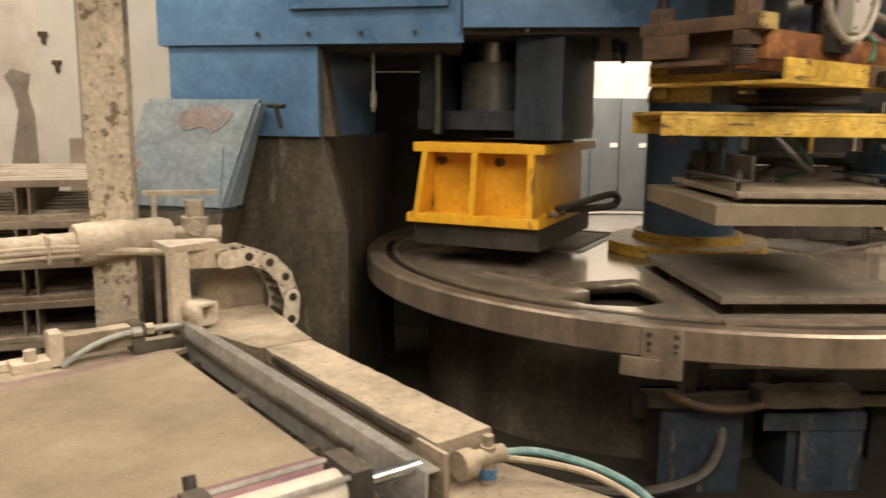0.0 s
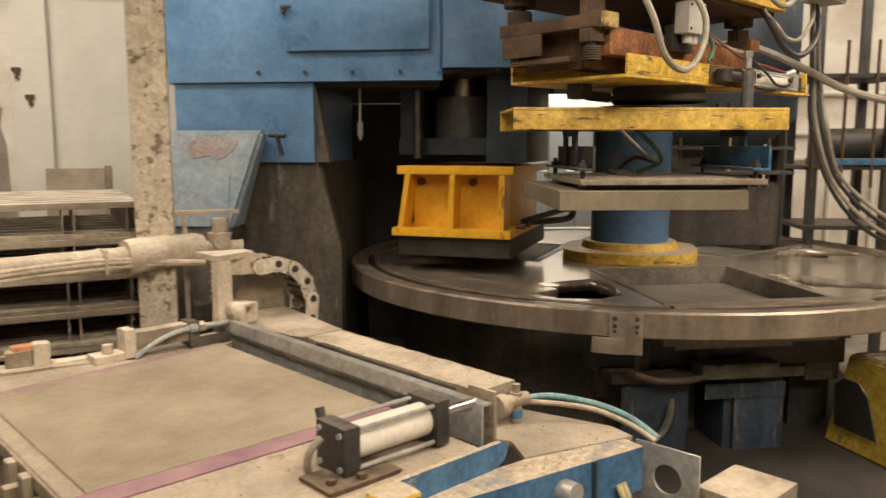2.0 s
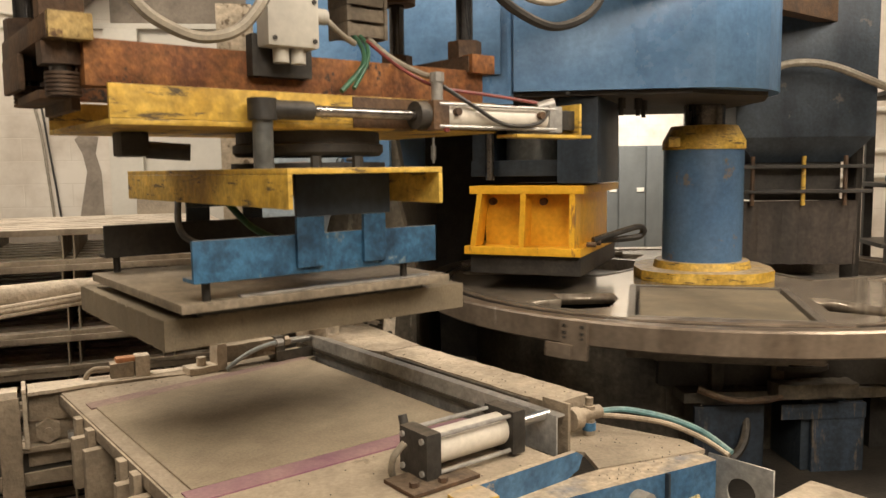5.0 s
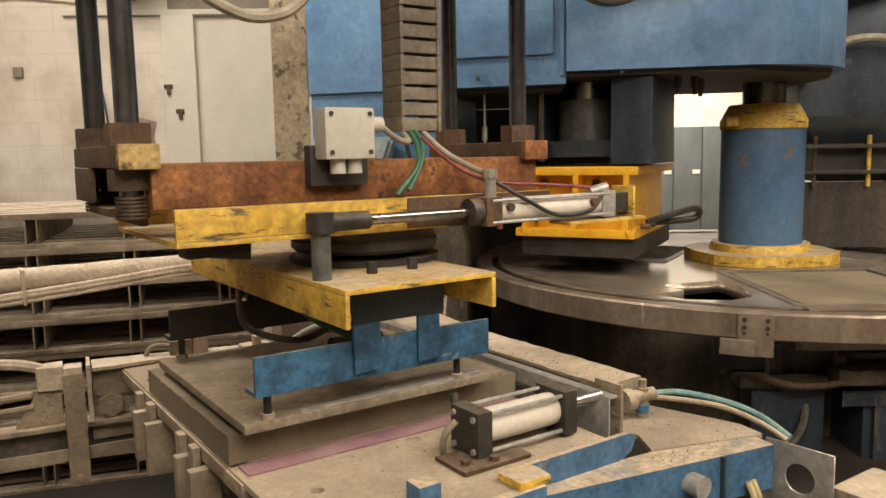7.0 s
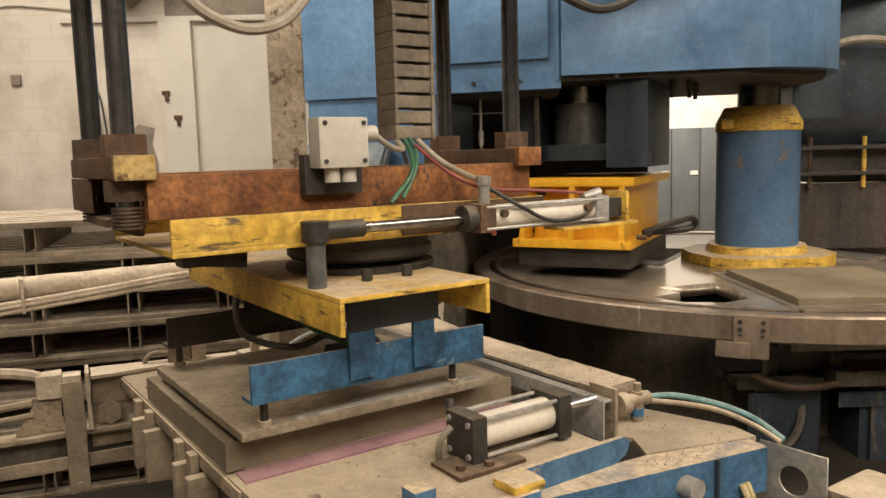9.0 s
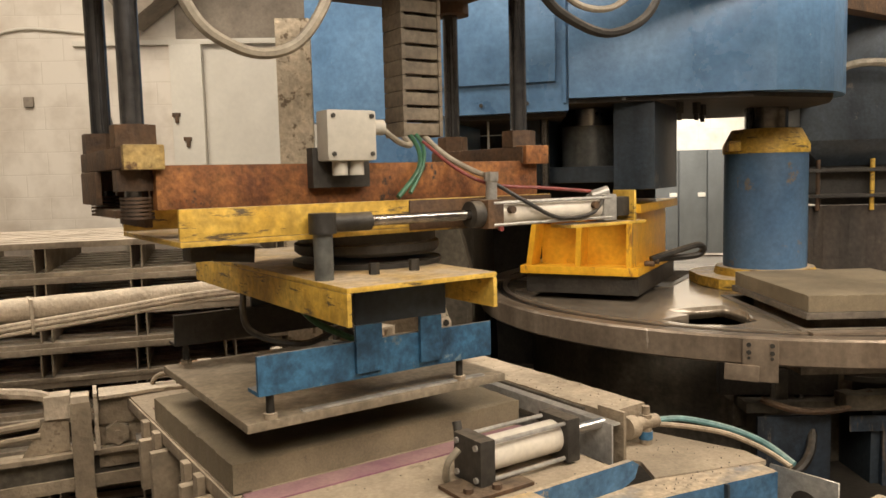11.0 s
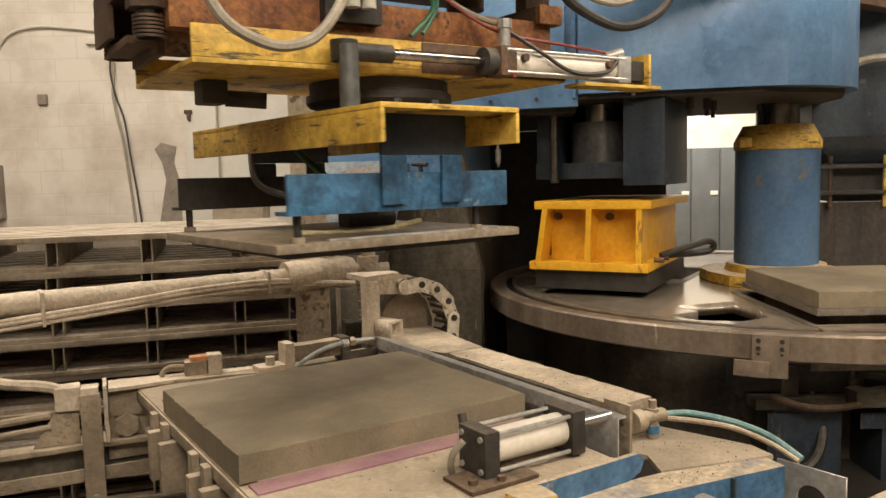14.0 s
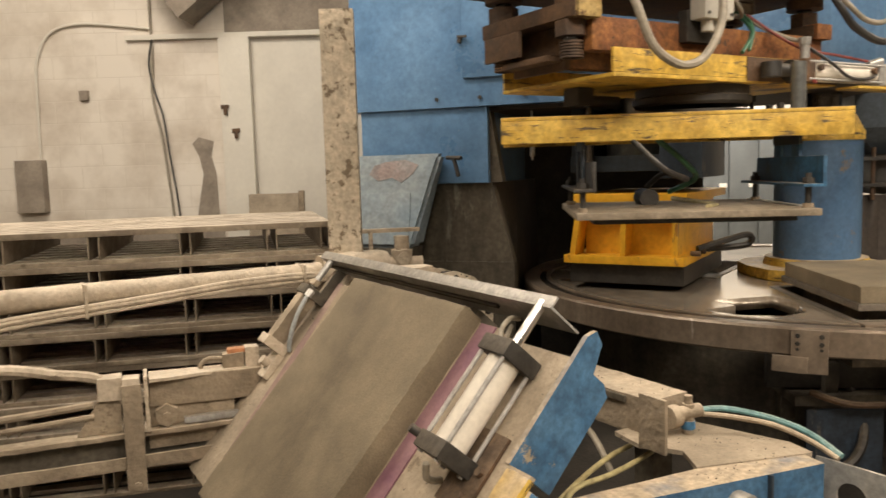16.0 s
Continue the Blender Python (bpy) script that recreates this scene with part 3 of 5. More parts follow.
for k in range(3):
    a = SPIN + 120 * k
    c = (PR * math.cos(radians(a)), PR * math.sin(radians(a)))
    bm = B()
    box(bm, -0.385, 0.385, -0.455, 0.455, -0.03, 0.0, 0.004)
    box(bm, -0.30, 0.30, -0.36, 0.36, -0.16, -0.03)
    pl = part("mould_plate", bm, POCKET, table, "dark steel mould bottom plate", smooth=False)
    MOULDS.append((pl, c, a - 270 + 0.3))

# ---------------------------------------------------------------- press
column = thing("press_column", "round blue press column with yellow collar", "column", pose(TC[0], TC[1], 0))
part("shaft", lathe(B(), [(0.0, TZ + 0.02), (0.242, TZ + 0.02), (0.242, 1.585), (0.0, 1.585)], 48), BLUE_COLUMN, column)
part("collar", lathe(B(), [(0.0, 1.585), (0.25, 1.585), (0.25, 1.635), (0.20, 1.73), (0.0, 1.73)], 48), YELLOW, column, "yellow painted collar")
part("neck", lathe(B(), [(0.0, 1.73), (0.125, 1.73), (0.125, 1.95), (0.0, 1.95)], 32), RAM, column, "dull steel neck")
bm = B()
box(bm, -0.27, -0.20, -0.20, -0.15, 1.60, 1.66, 0.01)
part("lug", bm, YELLOW, column)

# crown of the press: a long welded box, rounded at the column end
crown = thing("hydraulic_press", "large blue welded press crown over the turntable", "press")
part("front_box", prism(B(), [(-2.70, -0.384), (-1.22, -0.66), (-1.22, 1.1), (-2.70, 1.4)], 1.825, 3.6), BLUE, crown, smooth=False)
head = [(-1.22, -0.70)] + [(-0.27 + 0.60 * math.cos(radians(a)), -0.16 + 0.62 * math.sin(radians(a))) for a in range(-95, 1, 12)] + [(0.33, 0.9), (-1.22, 1.1)]
part("head_box", prism(B(), head, 1.885, 3.2), BLUE, crown, smooth=False)
# Both underside plates are near-black to put the crown's shade into their colour.
part("under_plate", prism(B(), [(-2.66, -0.33), (-1.23, -0.60), (-1.23, 1.05), (-2.66, 1.35)], 1.80, 1.824), CURTAIN, crown, "underside plate coloured dark for the shade under the crown", smooth=False)
part("under_plate", prism(B(), [(-1.22, -0.66), (-0.30, -0.74), (0.18, -0.50), (0.30, -0.14), (0.29, 0.85), (-1.22, 1.05)], 1.860, 1.884), CURTAIN, crown, "underside plate coloured dark for the shade under the crown", smooth=False)
for x, y in ((-0.62, -0.52), (-0.52, -0.47), (-0.45, -0.30)):
    bm = B()
    rod(bm, (x, y, 1.861), (x, y, 1.80), 0.022, 6)
    rod(bm, (x, y, 1.80), (x, y, 1.765), 0.012, 8)
    part("under_bolt", bm, BLACK, crown)
face = pose(-3.15, -0.30, 0, 0, 0, math.degrees(math.atan2(-0.415, 2.23)))
hatch = part("hatch", box(B(), 1.145, 1.898, -0.022, -0.003, 1.98, 2.75, 0.004, face), BLUE, crown, "flat blue access hatch")
bm = B()
box(bm, 1.125, 1.145, -0.045, -0.003, 2.17, 2.21, 0.003, face)
box(bm, 1.125, 1.18, -0.05, -0.035, 2.195, 2.208, 0.002, face)
part("handle", bm, BLACK, hatch)
part("seam_strip", box(B(), 1.935, 1.955, -0.02, -0.003, 1.865, 3.2, 0.002, face), BLUE, crown)
for k in range(6):
    bm = B()
    rod(bm, face @ Vector((0.984 + 0.253 * k, -0.002, 1.872)), face @ Vector((0.984 + 0.253 * k, -0.010, 1.872)), 0.011, 10)
    part("bolt", bm, BLACK, crown)

# the left upright of the press and its sheet guard
upright = thing("press_upright", "blue and grime-stained press upright on the floor", "press")
part("upper_panel", box(B(), 0.50, 1.27, 0.02, 0.9, 1.40, 1.824, 0.004, face), BLUE, upright, smooth=False)
for lo, hi, z0, z1 in (((0.3, 1.40, 0.05, 0.12), (0.3, 1.40, 0.05, 0.12), 0.0, 0.949), ((0.3, 1.40, 0.05, 0.12), (0.5, 1.28, 0.05, 0.12), 0.95, 1.399), ((1.20, 1.30, 0.122, 1.2), (1.20, 1.27, 0.122, 1.2), 0.0, 1.398)):
    bm = B()
    hull8(bm, lo, hi, z0, z1)
    bmesh.ops.transform(bm, matrix=face, verts=bm.verts)
    part("wall_plate", bm, WALL_GRIME, upright, "grimy brown steel wall plate", smooth=False)
bm = B()
hull8(bm, (1.24, 1.34, 0.06, 0.14), (1.24, 1.275, 0.06, 0.14), 1.402, 1.80)
bmesh.ops.transform(bm, matrix=face, verts=bm.verts)
part("gusset", bm, WALL_GRIME, upright, "dirty sloping gusset plate", smooth=False)
guard = thing("sheet_guard", "blue-grey stained sheet metal guard with orange spray mark", "guard")
bm = B()
hull8(bm, (0.302, 0.878, -0.193, 0.0), (0.42, 1.03, -0.09, 0.0), 1.05, 1.57)
bmesh.ops.transform(bm, matrix=face, verts=bm.verts)
bmesh.ops.bevel(bm, geom=list(bm.edges), offset=0.02, segments=2, affect="EDGES")
part("shell", bm, BLUE_DIRTY, guard)
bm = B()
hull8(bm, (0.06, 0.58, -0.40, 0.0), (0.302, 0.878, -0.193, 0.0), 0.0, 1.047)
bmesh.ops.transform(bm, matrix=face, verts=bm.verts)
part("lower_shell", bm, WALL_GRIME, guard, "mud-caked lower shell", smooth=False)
bm = B()
rod(bm, face @ Vector((1.05, -0.05, 1.545)), face @ Vector((1.15, -0.10, 1.54)), 0.012, 8)
rod(bm, face @ Vector((1.10, -0.08, 1.54)), face @ Vector((1.13, -0.09, 1.44)), 0.012, 8)
part("latch", bm, BLACK, guard)
lean = pose(0.0, -0.40, 0.0, 78.83, 0, 0)
bm = box(B(), 0.43, 0.86, 1.09, 1.38, 0.001, 0.007, 0.002)
bmesh.ops.transform(bm, matrix=face @ lean, verts=bm.verts)
part("door_panel", bm, BLUE_DIRTY, guard)
bm = plate([(0.60, 1.49), (0.66, 1.45), (0.74, 1.47), (0.80, 1.44), (0.87, 1.49), (0.90, 1.54), (0.82, 1.57), (0.70, 1.56), (0.63, 1.54)], [], 0.001, 0.003)
bmesh.ops.transform(bm, matrix=face @ lean, verts=bm.verts)
part("spray_mark", bm, SPRAY, guard, "faded orange spray mark", smooth=False)
part("back_frame", box(B(), -2.4, -0.62, 1.0, 1.15, 0, 1.8, 0, pose(0, 0, 0, 0, 0, -8)), BLACK, upright, "dark steel back frame", smooth=False)

# press ram and its yellow pressing head
PM = pose(-1.175, -0.546, 0, 0, 0, -21.8)               # middle of the head's front edge; x along it, y inwards
ram = thing("press_ram", "dark oily press ram block under the crown", "press", PM)
bm = B()
for x0, x1 in ((-0.32, -0.24), (0.22, 0.33)):
    box(bm, x0, x1, 0.10, 0.95, 1.52, 1.86, 0.006)
box(bm, -0.33, 0.34, 0.10, 0.98, 1.44, 1.53, 0.006)
part("frame", bm, BLUE_DARK, ram, "dark blue-black ram frame")
part("side_block", box(B(), 0.20, 0.42, 0.02, 0.62, 1.40, 1.86, 0.01), BLUE_DARK, ram)
part("cylinder", rod(B(), (-0.02, 0.34, 1.52), (-0.02, 0.34, 1.76), 0.165, 32), SCUFF, ram, "scuffed grey-blue ram cylinder")
part("piston", rod(B(), (-0.02, 0.34, 1.74), (-0.02, 0.34, 1.86), 0.085, 24), CHROME, ram, "shiny piston")
for x in (-0.20, 0.30):
    part("guide_rod", rod(B(), (x, 0.06, 1.42), (x, 0.06, 1.86), 0.025, 12), RAM, ram)
part("back_block", box(B(), -0.30, 0.30, 0.55, 0.98, 1.44, 1.86, 0.01), BLACK, ram)
bm = B()
rod(bm, (-0.52, 0.0, 1.52), (-0.52, 0.0, 1.86), 0.008, 8)
rod(bm, (-0.52, 0.0, 1.54), (-0.52, 0.0, 1.62), 0.016, 10)
part("sensor_rod", bm, ALU, ram)

presshead = thing("yellow_stamp", "yellow ribbed steel pressing head on its black mould punch", "stamp", PM)
part("top_plate", box(B(), -0.302, 0.352, 0.0, 1.0, 1.335, 1.38, 0.004), YELLOW_PRESS, presshead)
part("bottom_plate", box(B(), -0.332, 0.340, -0.012, 1.02, 0.995, 1.04, 0.004), YELLOW_PRESS, presshead)
part("core", box(B(), -0.25, 0.25, 0.13, 0.93, 1.04, 1.335), YELLOW_PRESS, presshead)


def rib(x0, x1):
    bm = B()
    hull8(bm, (x0, x0 + 0.03, 0.0, 0.14), (x1, x1 + 0.03, 0.0, 0.14), 1.04, 1.335)
    part("rib", bm, YELLOW_PRESS, presshead, smooth=False)


rib(-0.30, -0.255)
rib(-0.012, 0.0)
rib(0.272, 0.275)
part("side_plate", box(B(), 0.25, 0.285, 0.14, 0.96, 1.04, 1.335, 0.003), YELLOW_PRESS, presshead)
for x in (-0.20, 0.10):
    part("bolt", rod(B(), (x, 0.128, 1.29), (x, 0.10, 1.29), 0.022, 10), RUST_DARK, presshead)
part("punch", box(B(), -0.31, 0.33, 0.03, 1.0, 0.885, 0.995, 0.004), BLACK, presshead, "black wet mould punch")
for k in range(4):
    part("bolt", rod(B(), (0.348, 0.10 + 0.12 * k, 1.055), (0.40, 0.10 + 0.12 * k, 1.055), 0.014, 8), RUST_DARK, presshead)
bm = B()
tube(bm, [(0.36, 0.20, 1.07), (0.42, 0.26, 1.09), (0.50, 0.34, 1.115), (0.575, 0.41, 1.135), (0.60, 0.45, 1.11), (0.57, 0.45, 1.075), (0.48, 0.38, 1.065), (0.37, 0.32, 1.06)], 0.018)
part("hose", bm, HOSE_BLACK, presshead, "stiff black hydraulic hose loop")

# base under the turntable
base = thing("drum_pedestal", "dark grimy drum base under the turntable", "machine base")
part("drum", lathe(B(), [(0.0, 0.0), (0.62, 0.0), (0.62, 0.66), (0.0, 0.66)], 64, (-0.62, 0.35)), GRIME, base)
part("drum_shell", lathe(B(), [(0.9, 0.0), (1.16, 0.0), (1.16, 0.67), (0.9, 0.67)], 64, (-0.25, 0.25)), GRIME, base)
part("inner_block", box(B(), -0.2, 0.9, -0.75, 0.6, 0.0, 0.60, 0.02), BLACK, base)
part("skirt_plate", box(B(), -0.55, 0.75, -1.12, -1.06, 0.42, 0.66, 0.006), BLACK, base)
for k in range(5):
    part("gear_box", box(B(), -0.45 + 0.27 * k, -0.27 + 0.27 * k, -0.98 + 0.05 * (k % 2), -0.70, 0.22 + 0.07 * (k % 3), 0.60, 0.01), BLACK if k % 2 else GRIME, base)
bm = B()
tube(bm, [(-0.75, -1.25, 0.03), (-0.5, -1.32, 0.05), (-0.25, -1.30, 0.12), (-0.15, -1.20, 0.25), (-0.18, -1.1, 0.42)], 0.022)
part("hose", bm, HOSE_BLACK, base, "black hydraulic hose")
lifter = thing("lifting_stand", "dirty blue steel lifting stand below the unloading pocket", "machine stand", pose(-0.02, -1.0, 0, 0, 0, 5))
for x in (-0.36, 0.14):
    part("leg", box(B(), x, x + 0.22, -0.16, 0.16, 0.0, 0.36, 0.006), BLUE_DARK if x > 0 else GRIME, lifter, "streaked dark blue-grey leg")
part("crossbar", box(B(), -0.45, 0.55, -0.18, 0.18, 0.36, 0.41, 0.006), GRIME, lifter)
part("piston", rod(B(), (0.0, 0.0, 0.41), (0.0, 0.0, 0.60), 0.10, 24), RAM, lifter, "oily piston")
part("guide", rod(B(), (0.30, -0.05, 0.41), (0.30, -0.05, 0.62), 0.03, 16), RAM, lifter)
bm = B()
tube(bm, [(-0.40, -0.22, 0.44), (-0.25, -0.28, 0.40), (-0.05, -0.29, 0.41), (0.10, -0.22, 0.46)], 0.016)
part("hose", bm, RUST_DARK, lifter)
for x0, x1, mt in ((-0.40, -0.06, BLUE_STREAK), (0.18, 0.44, BLUE_STREAK)):
    part("front_plate", box(B(), x0, x1, -0.19, -0.165, 0.0, 0.345, 0.004), mt, lifter, "streaked grimy front plate", smooth=False)
# Added black panel: hides the floor and stands for shade between the legs.
part("back_panel", box(B(), -0.45, 0.55, 0.19, 0.20, 0.0, 0.41, 0.0), BLACK, lifter, "black panel added for the shade behind the legs", smooth=False)
part("blue_header", box(B(), 0.02, 0.44, -0.2, -0.191, 0.27, 0.345, 0.002), BLUE_STREAK, lifter, "streaked blue header plate")
part("valve_block", lumpy(box(B(), -0.05, 0.34, -0.30, -0.19, 0.40, 0.47, 0.01), 0.008, 18), GRIME, lifter, "grimy valve block")
part("flange_disc", rod(B(), (0.15, -0.05, 0.50), (0.15, -0.05, 0.525), 0.16, 28), BLACK, lifter)
for x in (-0.02, 0.24):
    part("hanging_pin", rod(B(), (x, -0.30, 0.60), (x, -0.30, 0.675), 0.022, 12), ALU, lifter, "short steel pin")
for k in range(3):
    part("bracket", box(B(), -0.30 + 0.3 * k, -0.24 + 0.3 * k, -0.14, 0.1, 0.41, 0.55, 0.006), GRIME, lifter)
beam = solid("floor_beam", rod(B(), (0.55, -0.75, 0.585), (1.72, -0.62, 0.585), 0.09, 24), BLACK, "dark steel tube under the turntable", "steel tube")
part("support", box(B(), 0.62, 0.8, -0.85, -0.6, 0.0, 0.52), BLACK, beam, smooth=False)

# filling hopper with its rubber skirt
hopper = thing("filling_hopper", "dark blue filling hopper with black rubber skirt", "hopper", pose(0.72, 0.62, 0, 0, 0, -4))
bm = B()
hull8(bm, (-0.27, 0.30, -0.30, 0.32), (-0.42, 0.42, -0.42, 0.42), 1.50, 1.66)
part("funnel", bm, BLUE_DARK, hopper, smooth=False)
part("bin", box(B(), -0.43, 0.43, -0.42, 0.42, 1.655, 2.6, 0.01), BLUE_DARK, hopper)
for z in (1.30, 1.46):
    part("flange", box(B(), -0.40, 0.44, -0.40, 0.40, z, z + 0.022, 0.003), BLACK, hopper)
part("throat", box(B(), -0.26, 0.28, -0.28, 0.30, 1.25, 1.55), BLACK, hopper)
for x in (-0.30, 0.02, 0.28):
    part("bolt_rod", rod(B(), (x, -0.36, 1.22), (x, -0.36, 1.54), 0.014, 10), RUST_DARK if x != 0.02 else YELLOW, hopper)
bm = B()
for k in range(14):
    a0, a1 = -0.36 + 0.052 * k, -0.36 + 0.052 * (k + 1)
    y = -0.33 + 0.012 * math.sin(k * 1.9)
    vs = [bm.verts.new(c) for c in ((a0, y, 0.83 + 0.004 * (k % 3)), (a1, -0.33 + 0.012 * math.sin((k + 1) * 1.9), 0.83), (a1, -0.33, 1.25), (a0, -0.33, 1.25))]
    bm.faces.new(vs)
bmesh.ops.remove_doubles(bm, verts=bm.verts, dist=0.003)
bmesh.ops.solidify(bm, geom=list(bm.faces), thickness=0.012)
part("skirt", bm, CURTAIN, hopper)
part("skirt_side", box(B(), -0.37, -0.355, -0.33, 0.30, 0.83, 1.25), CURTAIN, hopper)
part("skirt_side", box(B(), 0.36, 0.375, -0.33, 0.30, 0.83, 1.25), CURTAIN, hopper)
bm = B()
tube(bm, [(-0.30, -0.45, 1.98), (-0.18, -0.50, 2.10), (0.08, -0.50, 2.10), (0.40, -0.48, 1.98), (0.75, -0.40, 1.84), (1.2, -0.3, 1.75)], 0.024)
part("hose", bm, HOSE_GREY, hopper, "thick grey hose")

# ---------------------------------------------------------------- tilting deck
tilt = thing("tilting_deck", "dusty tilting deck with rubber mat and pneumatic clamp", "tilting table", DECK)
part("deck_plate", plate([(0.0, -0.50), (0.57, -0.50), (0.57, -0.408), (0.86, -0.408), (0.86, -0.13), (0.882, -0.09), (0.882, 0.98), (0.93, 1.0), (0.93, 1.14), (0.0, 1.14)], [ring(0.016, 16, (0.118, -0.240))], -0.022, -0.006), DUST_PLATE, tilt, "dust-covered steel deck plate")
part("mat", prism(B(), [(0.045, -0.004), (0.876, -0.004), (0.876, 0.965), (0.045, 0.83)], -0.006, 0.0), MAT, tilt, "dusty tan rubber mat", smooth=False)
part("strip", box(B(), 0.02, 0.880, -0.078, -0.005, -0.006, -0.001, 0.001), PURPLE, tilt, "faded purple rubber strip")
part("strip", prism(B(), [(0.03, 0.832), (0.880, 0.968), (0.880, 1.012), (0.03, 0.905)], -0.006, -0.001), PURPLE_DUSTY, tilt, "dust-covered purple rubber strip", smooth=False)
rail_t = part("side_rail", box(B(), 0.938, 0.944, -0.335, 1.16, -0.045, 0.070, 0.001), ALU, tilt, "galvanised angle side rail")
part("top_flange", box(B(), 0.9445, 0.972, -0.335, 1.16, 0.064, 0.070, 0.001), ALU, rail_t)
part("groove_strip", box(B(), 0.9445, 0.954, -0.06, 1.16, 0.020, 0.034, 0.001), GRIME, rail_t)
part("inner_strip", box(B(), 0.929, 0.9375, -0.06, 1.16, 0.012, 0.026, 0.001), GRIME, rail_t)
for y in (0.10, 0.52, 0.90):
    part("deck_rib", box(B(), 0.02, 0.93, y - 0.02, y + 0.02, -0.11, -0.022, 0.003), GRIME, tilt)
part("edge_bar", box(B(), -0.006, 0.02, -0.10, 1.13, -0.05, -0.012, 0.003), DUSTY, tilt)
for y in (0.80, 0.66, 0.34, 0.22):
    bm = B()
    box(bm, -0.030, -0.008, y - 0.022, y + 0.022, -0.20, -0.012, 0.006)
    box(bm, -0.05, 0.03, y - 0.06, y - 0.025, -0.22, -0.06, 0.006)
    part("edge_finger", bm, DUSTY, tilt, "dusty steel edge finger")
# clamp cylinder
cyl = part("clamp_cylinder", rod(B(), (0.53, -0.285, 0.062), (0.77, -0.285, 0.062), 0.043, 32), WHITE_TUBE, tilt, "cream pneumatic clamp cylinder")
for x in (0.49, 0.77):
    part("end_cap", box(B(), x, x + 0.045, -0.342, -0.228, 0.002, 0.118, 0.006), BLACK, cyl, "scuffed black end cap")
for y in (-0.33, -0.24):
    for z in (0.014, 0.106):
        part("tie_rod", rod(B(), (0.50, y, z), (0.80, y, z), 0.006, 8), ALU, cyl)
part("piston_rod", rod(B(), (0.81, -0.285, 0.062), (0.955, -0.285, 0.062), 0.014, 16), CHROME, cyl, "bright chrome piston rod")
part("base_plate", box(B(), 0.42, 0.62, -0.385, -0.26, -0.004, 0.006, 0.002), RUST_DARK, cyl)
for x, y in ((0.45, -0.345), (0.52, -0.365)):
    part("bolt", rod(B(), (x, y, 0.006), (x, y, 0.018), 0.012, 6), RUST_DARK, cyl)
part("fitting", rod(B(), (0.52, -0.21, 0.10), (0.52, -0.20, 0.13), 0.012, 10), BLACK, cyl)
bm = B()
tube(bm, [(0.47, -0.28, 0.09), (0.445, -0.27, 0.06), (0.45, -0.25, 0.02), (0.46, -0.24, 0.0)], 0.009)
part("hose", bm, HOSE_GREY, cyl)
for y in (-0.325, -0.245):
    for z in (0.02, 0.10):
        part("screw", rod(B(), (0.484, y, z), (0.491, y, z), 0.008, 8), ALU, cyl)
for pts in ([(0.80, -0.232, 0.05), (0.85, -0.20, 0.062), (0.90, -0.165, 0.035), (0.925, -0.13, -0.012)], [(0.78, -0.234, 0.03), (0.83, -0.20, 0.03), (0.87, -0.16, 0.012), (0.90, -0.12, -0.014)]):
    bm = B()
    tube(bm, pts, 0.007)
    part("hose", bm, HOSE_GREY, cyl)
# blue brackets on the near edge
bm = prism(B(), [(0.57, -0.15), (0.84, -0.15), (0.86, -0.12), (0.86, -0.075), (0.93, -0.05), (0.945, -0.015), (0.92, 0.0), (0.57, 0.0)], 0.0, 0.016)
bmesh.ops.transform(bm, matrix=pose(0, -0.409, 0, 90, 0, 0), verts=bm.verts)
part("blue_wing", bm, BLUE_DUSTY, tilt, "chipped blue side wing", smooth=False)
part("blue_block", box(B(), 0.245, 0.30, -0.465, -0.41, -0.006, 0.045, 0.004), BLUE_DUSTY, tilt)
part("blue_bar", box(B(), 0.26, 0.54, -0.53, -0.501, -0.06, -0.004, 0.004), BLUE_DUSTY, tilt, "chipped blue edge bar")
part("yellow_lug", lumpy(box(B(), 0.47, 0.56, -0.52, -0.44, -0.006, 0.016, 0.006), 0.003, 40, 0.02), YELLOW, tilt, "chipped yellow lug")
# small clamp on the far edge
cl2 = part("edge_clamp", lumpy(box(B(), 0.545, 0.775, 1.025, 1.085, 0.022, 0.088, 0.008)), DUSTY, tilt, "dust-caked edge clamp cylinder")
for x0, x1, z1 in ((0.525, 0.565, 0.102), (0.765, 0.805, 0.095)):
    part("end_cap", lumpy(box(B(), x0, x1, 1.015, 1.095, 0.0, z1, 0.006)), DUST_PALE if x0 < 0.6 else GRIME, cl2)
part("rod", rod(B(), (0.80, 1.055, 0.062), (0.935, 1.055, 0.062), 0.013, 14), ALU, cl2, "dull steel rod")
part("rod_nut", rod(B(), (0.815, 1.055, 0.062), (0.84, 1.055, 0.062), 0.022, 6), DUSTY, cl2)
part("cover_plate", box(B(), 0.765, 0.925, 1.010, 1.0145, -0.004, 0.036, 0.001), GRIME, cl2, "thin dark cover plate")
part("foot", lumpy(box(B(), 0.42, 0.53, 1.02, 1.10, -0.006, 0.022, 0.006)), DUST_PALE, cl2)
part("foot_bolt", rod(B(), (0.475, 1.05, 0.02), (0.475, 1.05, 0.055), 0.018, 10), DUST_PALE, cl2)
bm = B()
tube(bm, [(0.555, 1.005, 0.0), (0.59, 0.998, 0.028), (0.66, 0.996, 0.060), (0.73, 1.0, 0.074), (0.775, 1.012, 0.072)], 0.009)
part("hose", bm, HOSE_PALE, cl2, "pale blue-grey air hose")
part("hose_nut", rod(B(), (0.76, 1.008, 0.073), (0.79, 1.013, 0.072), 0.016, 8), ALU, cl2)

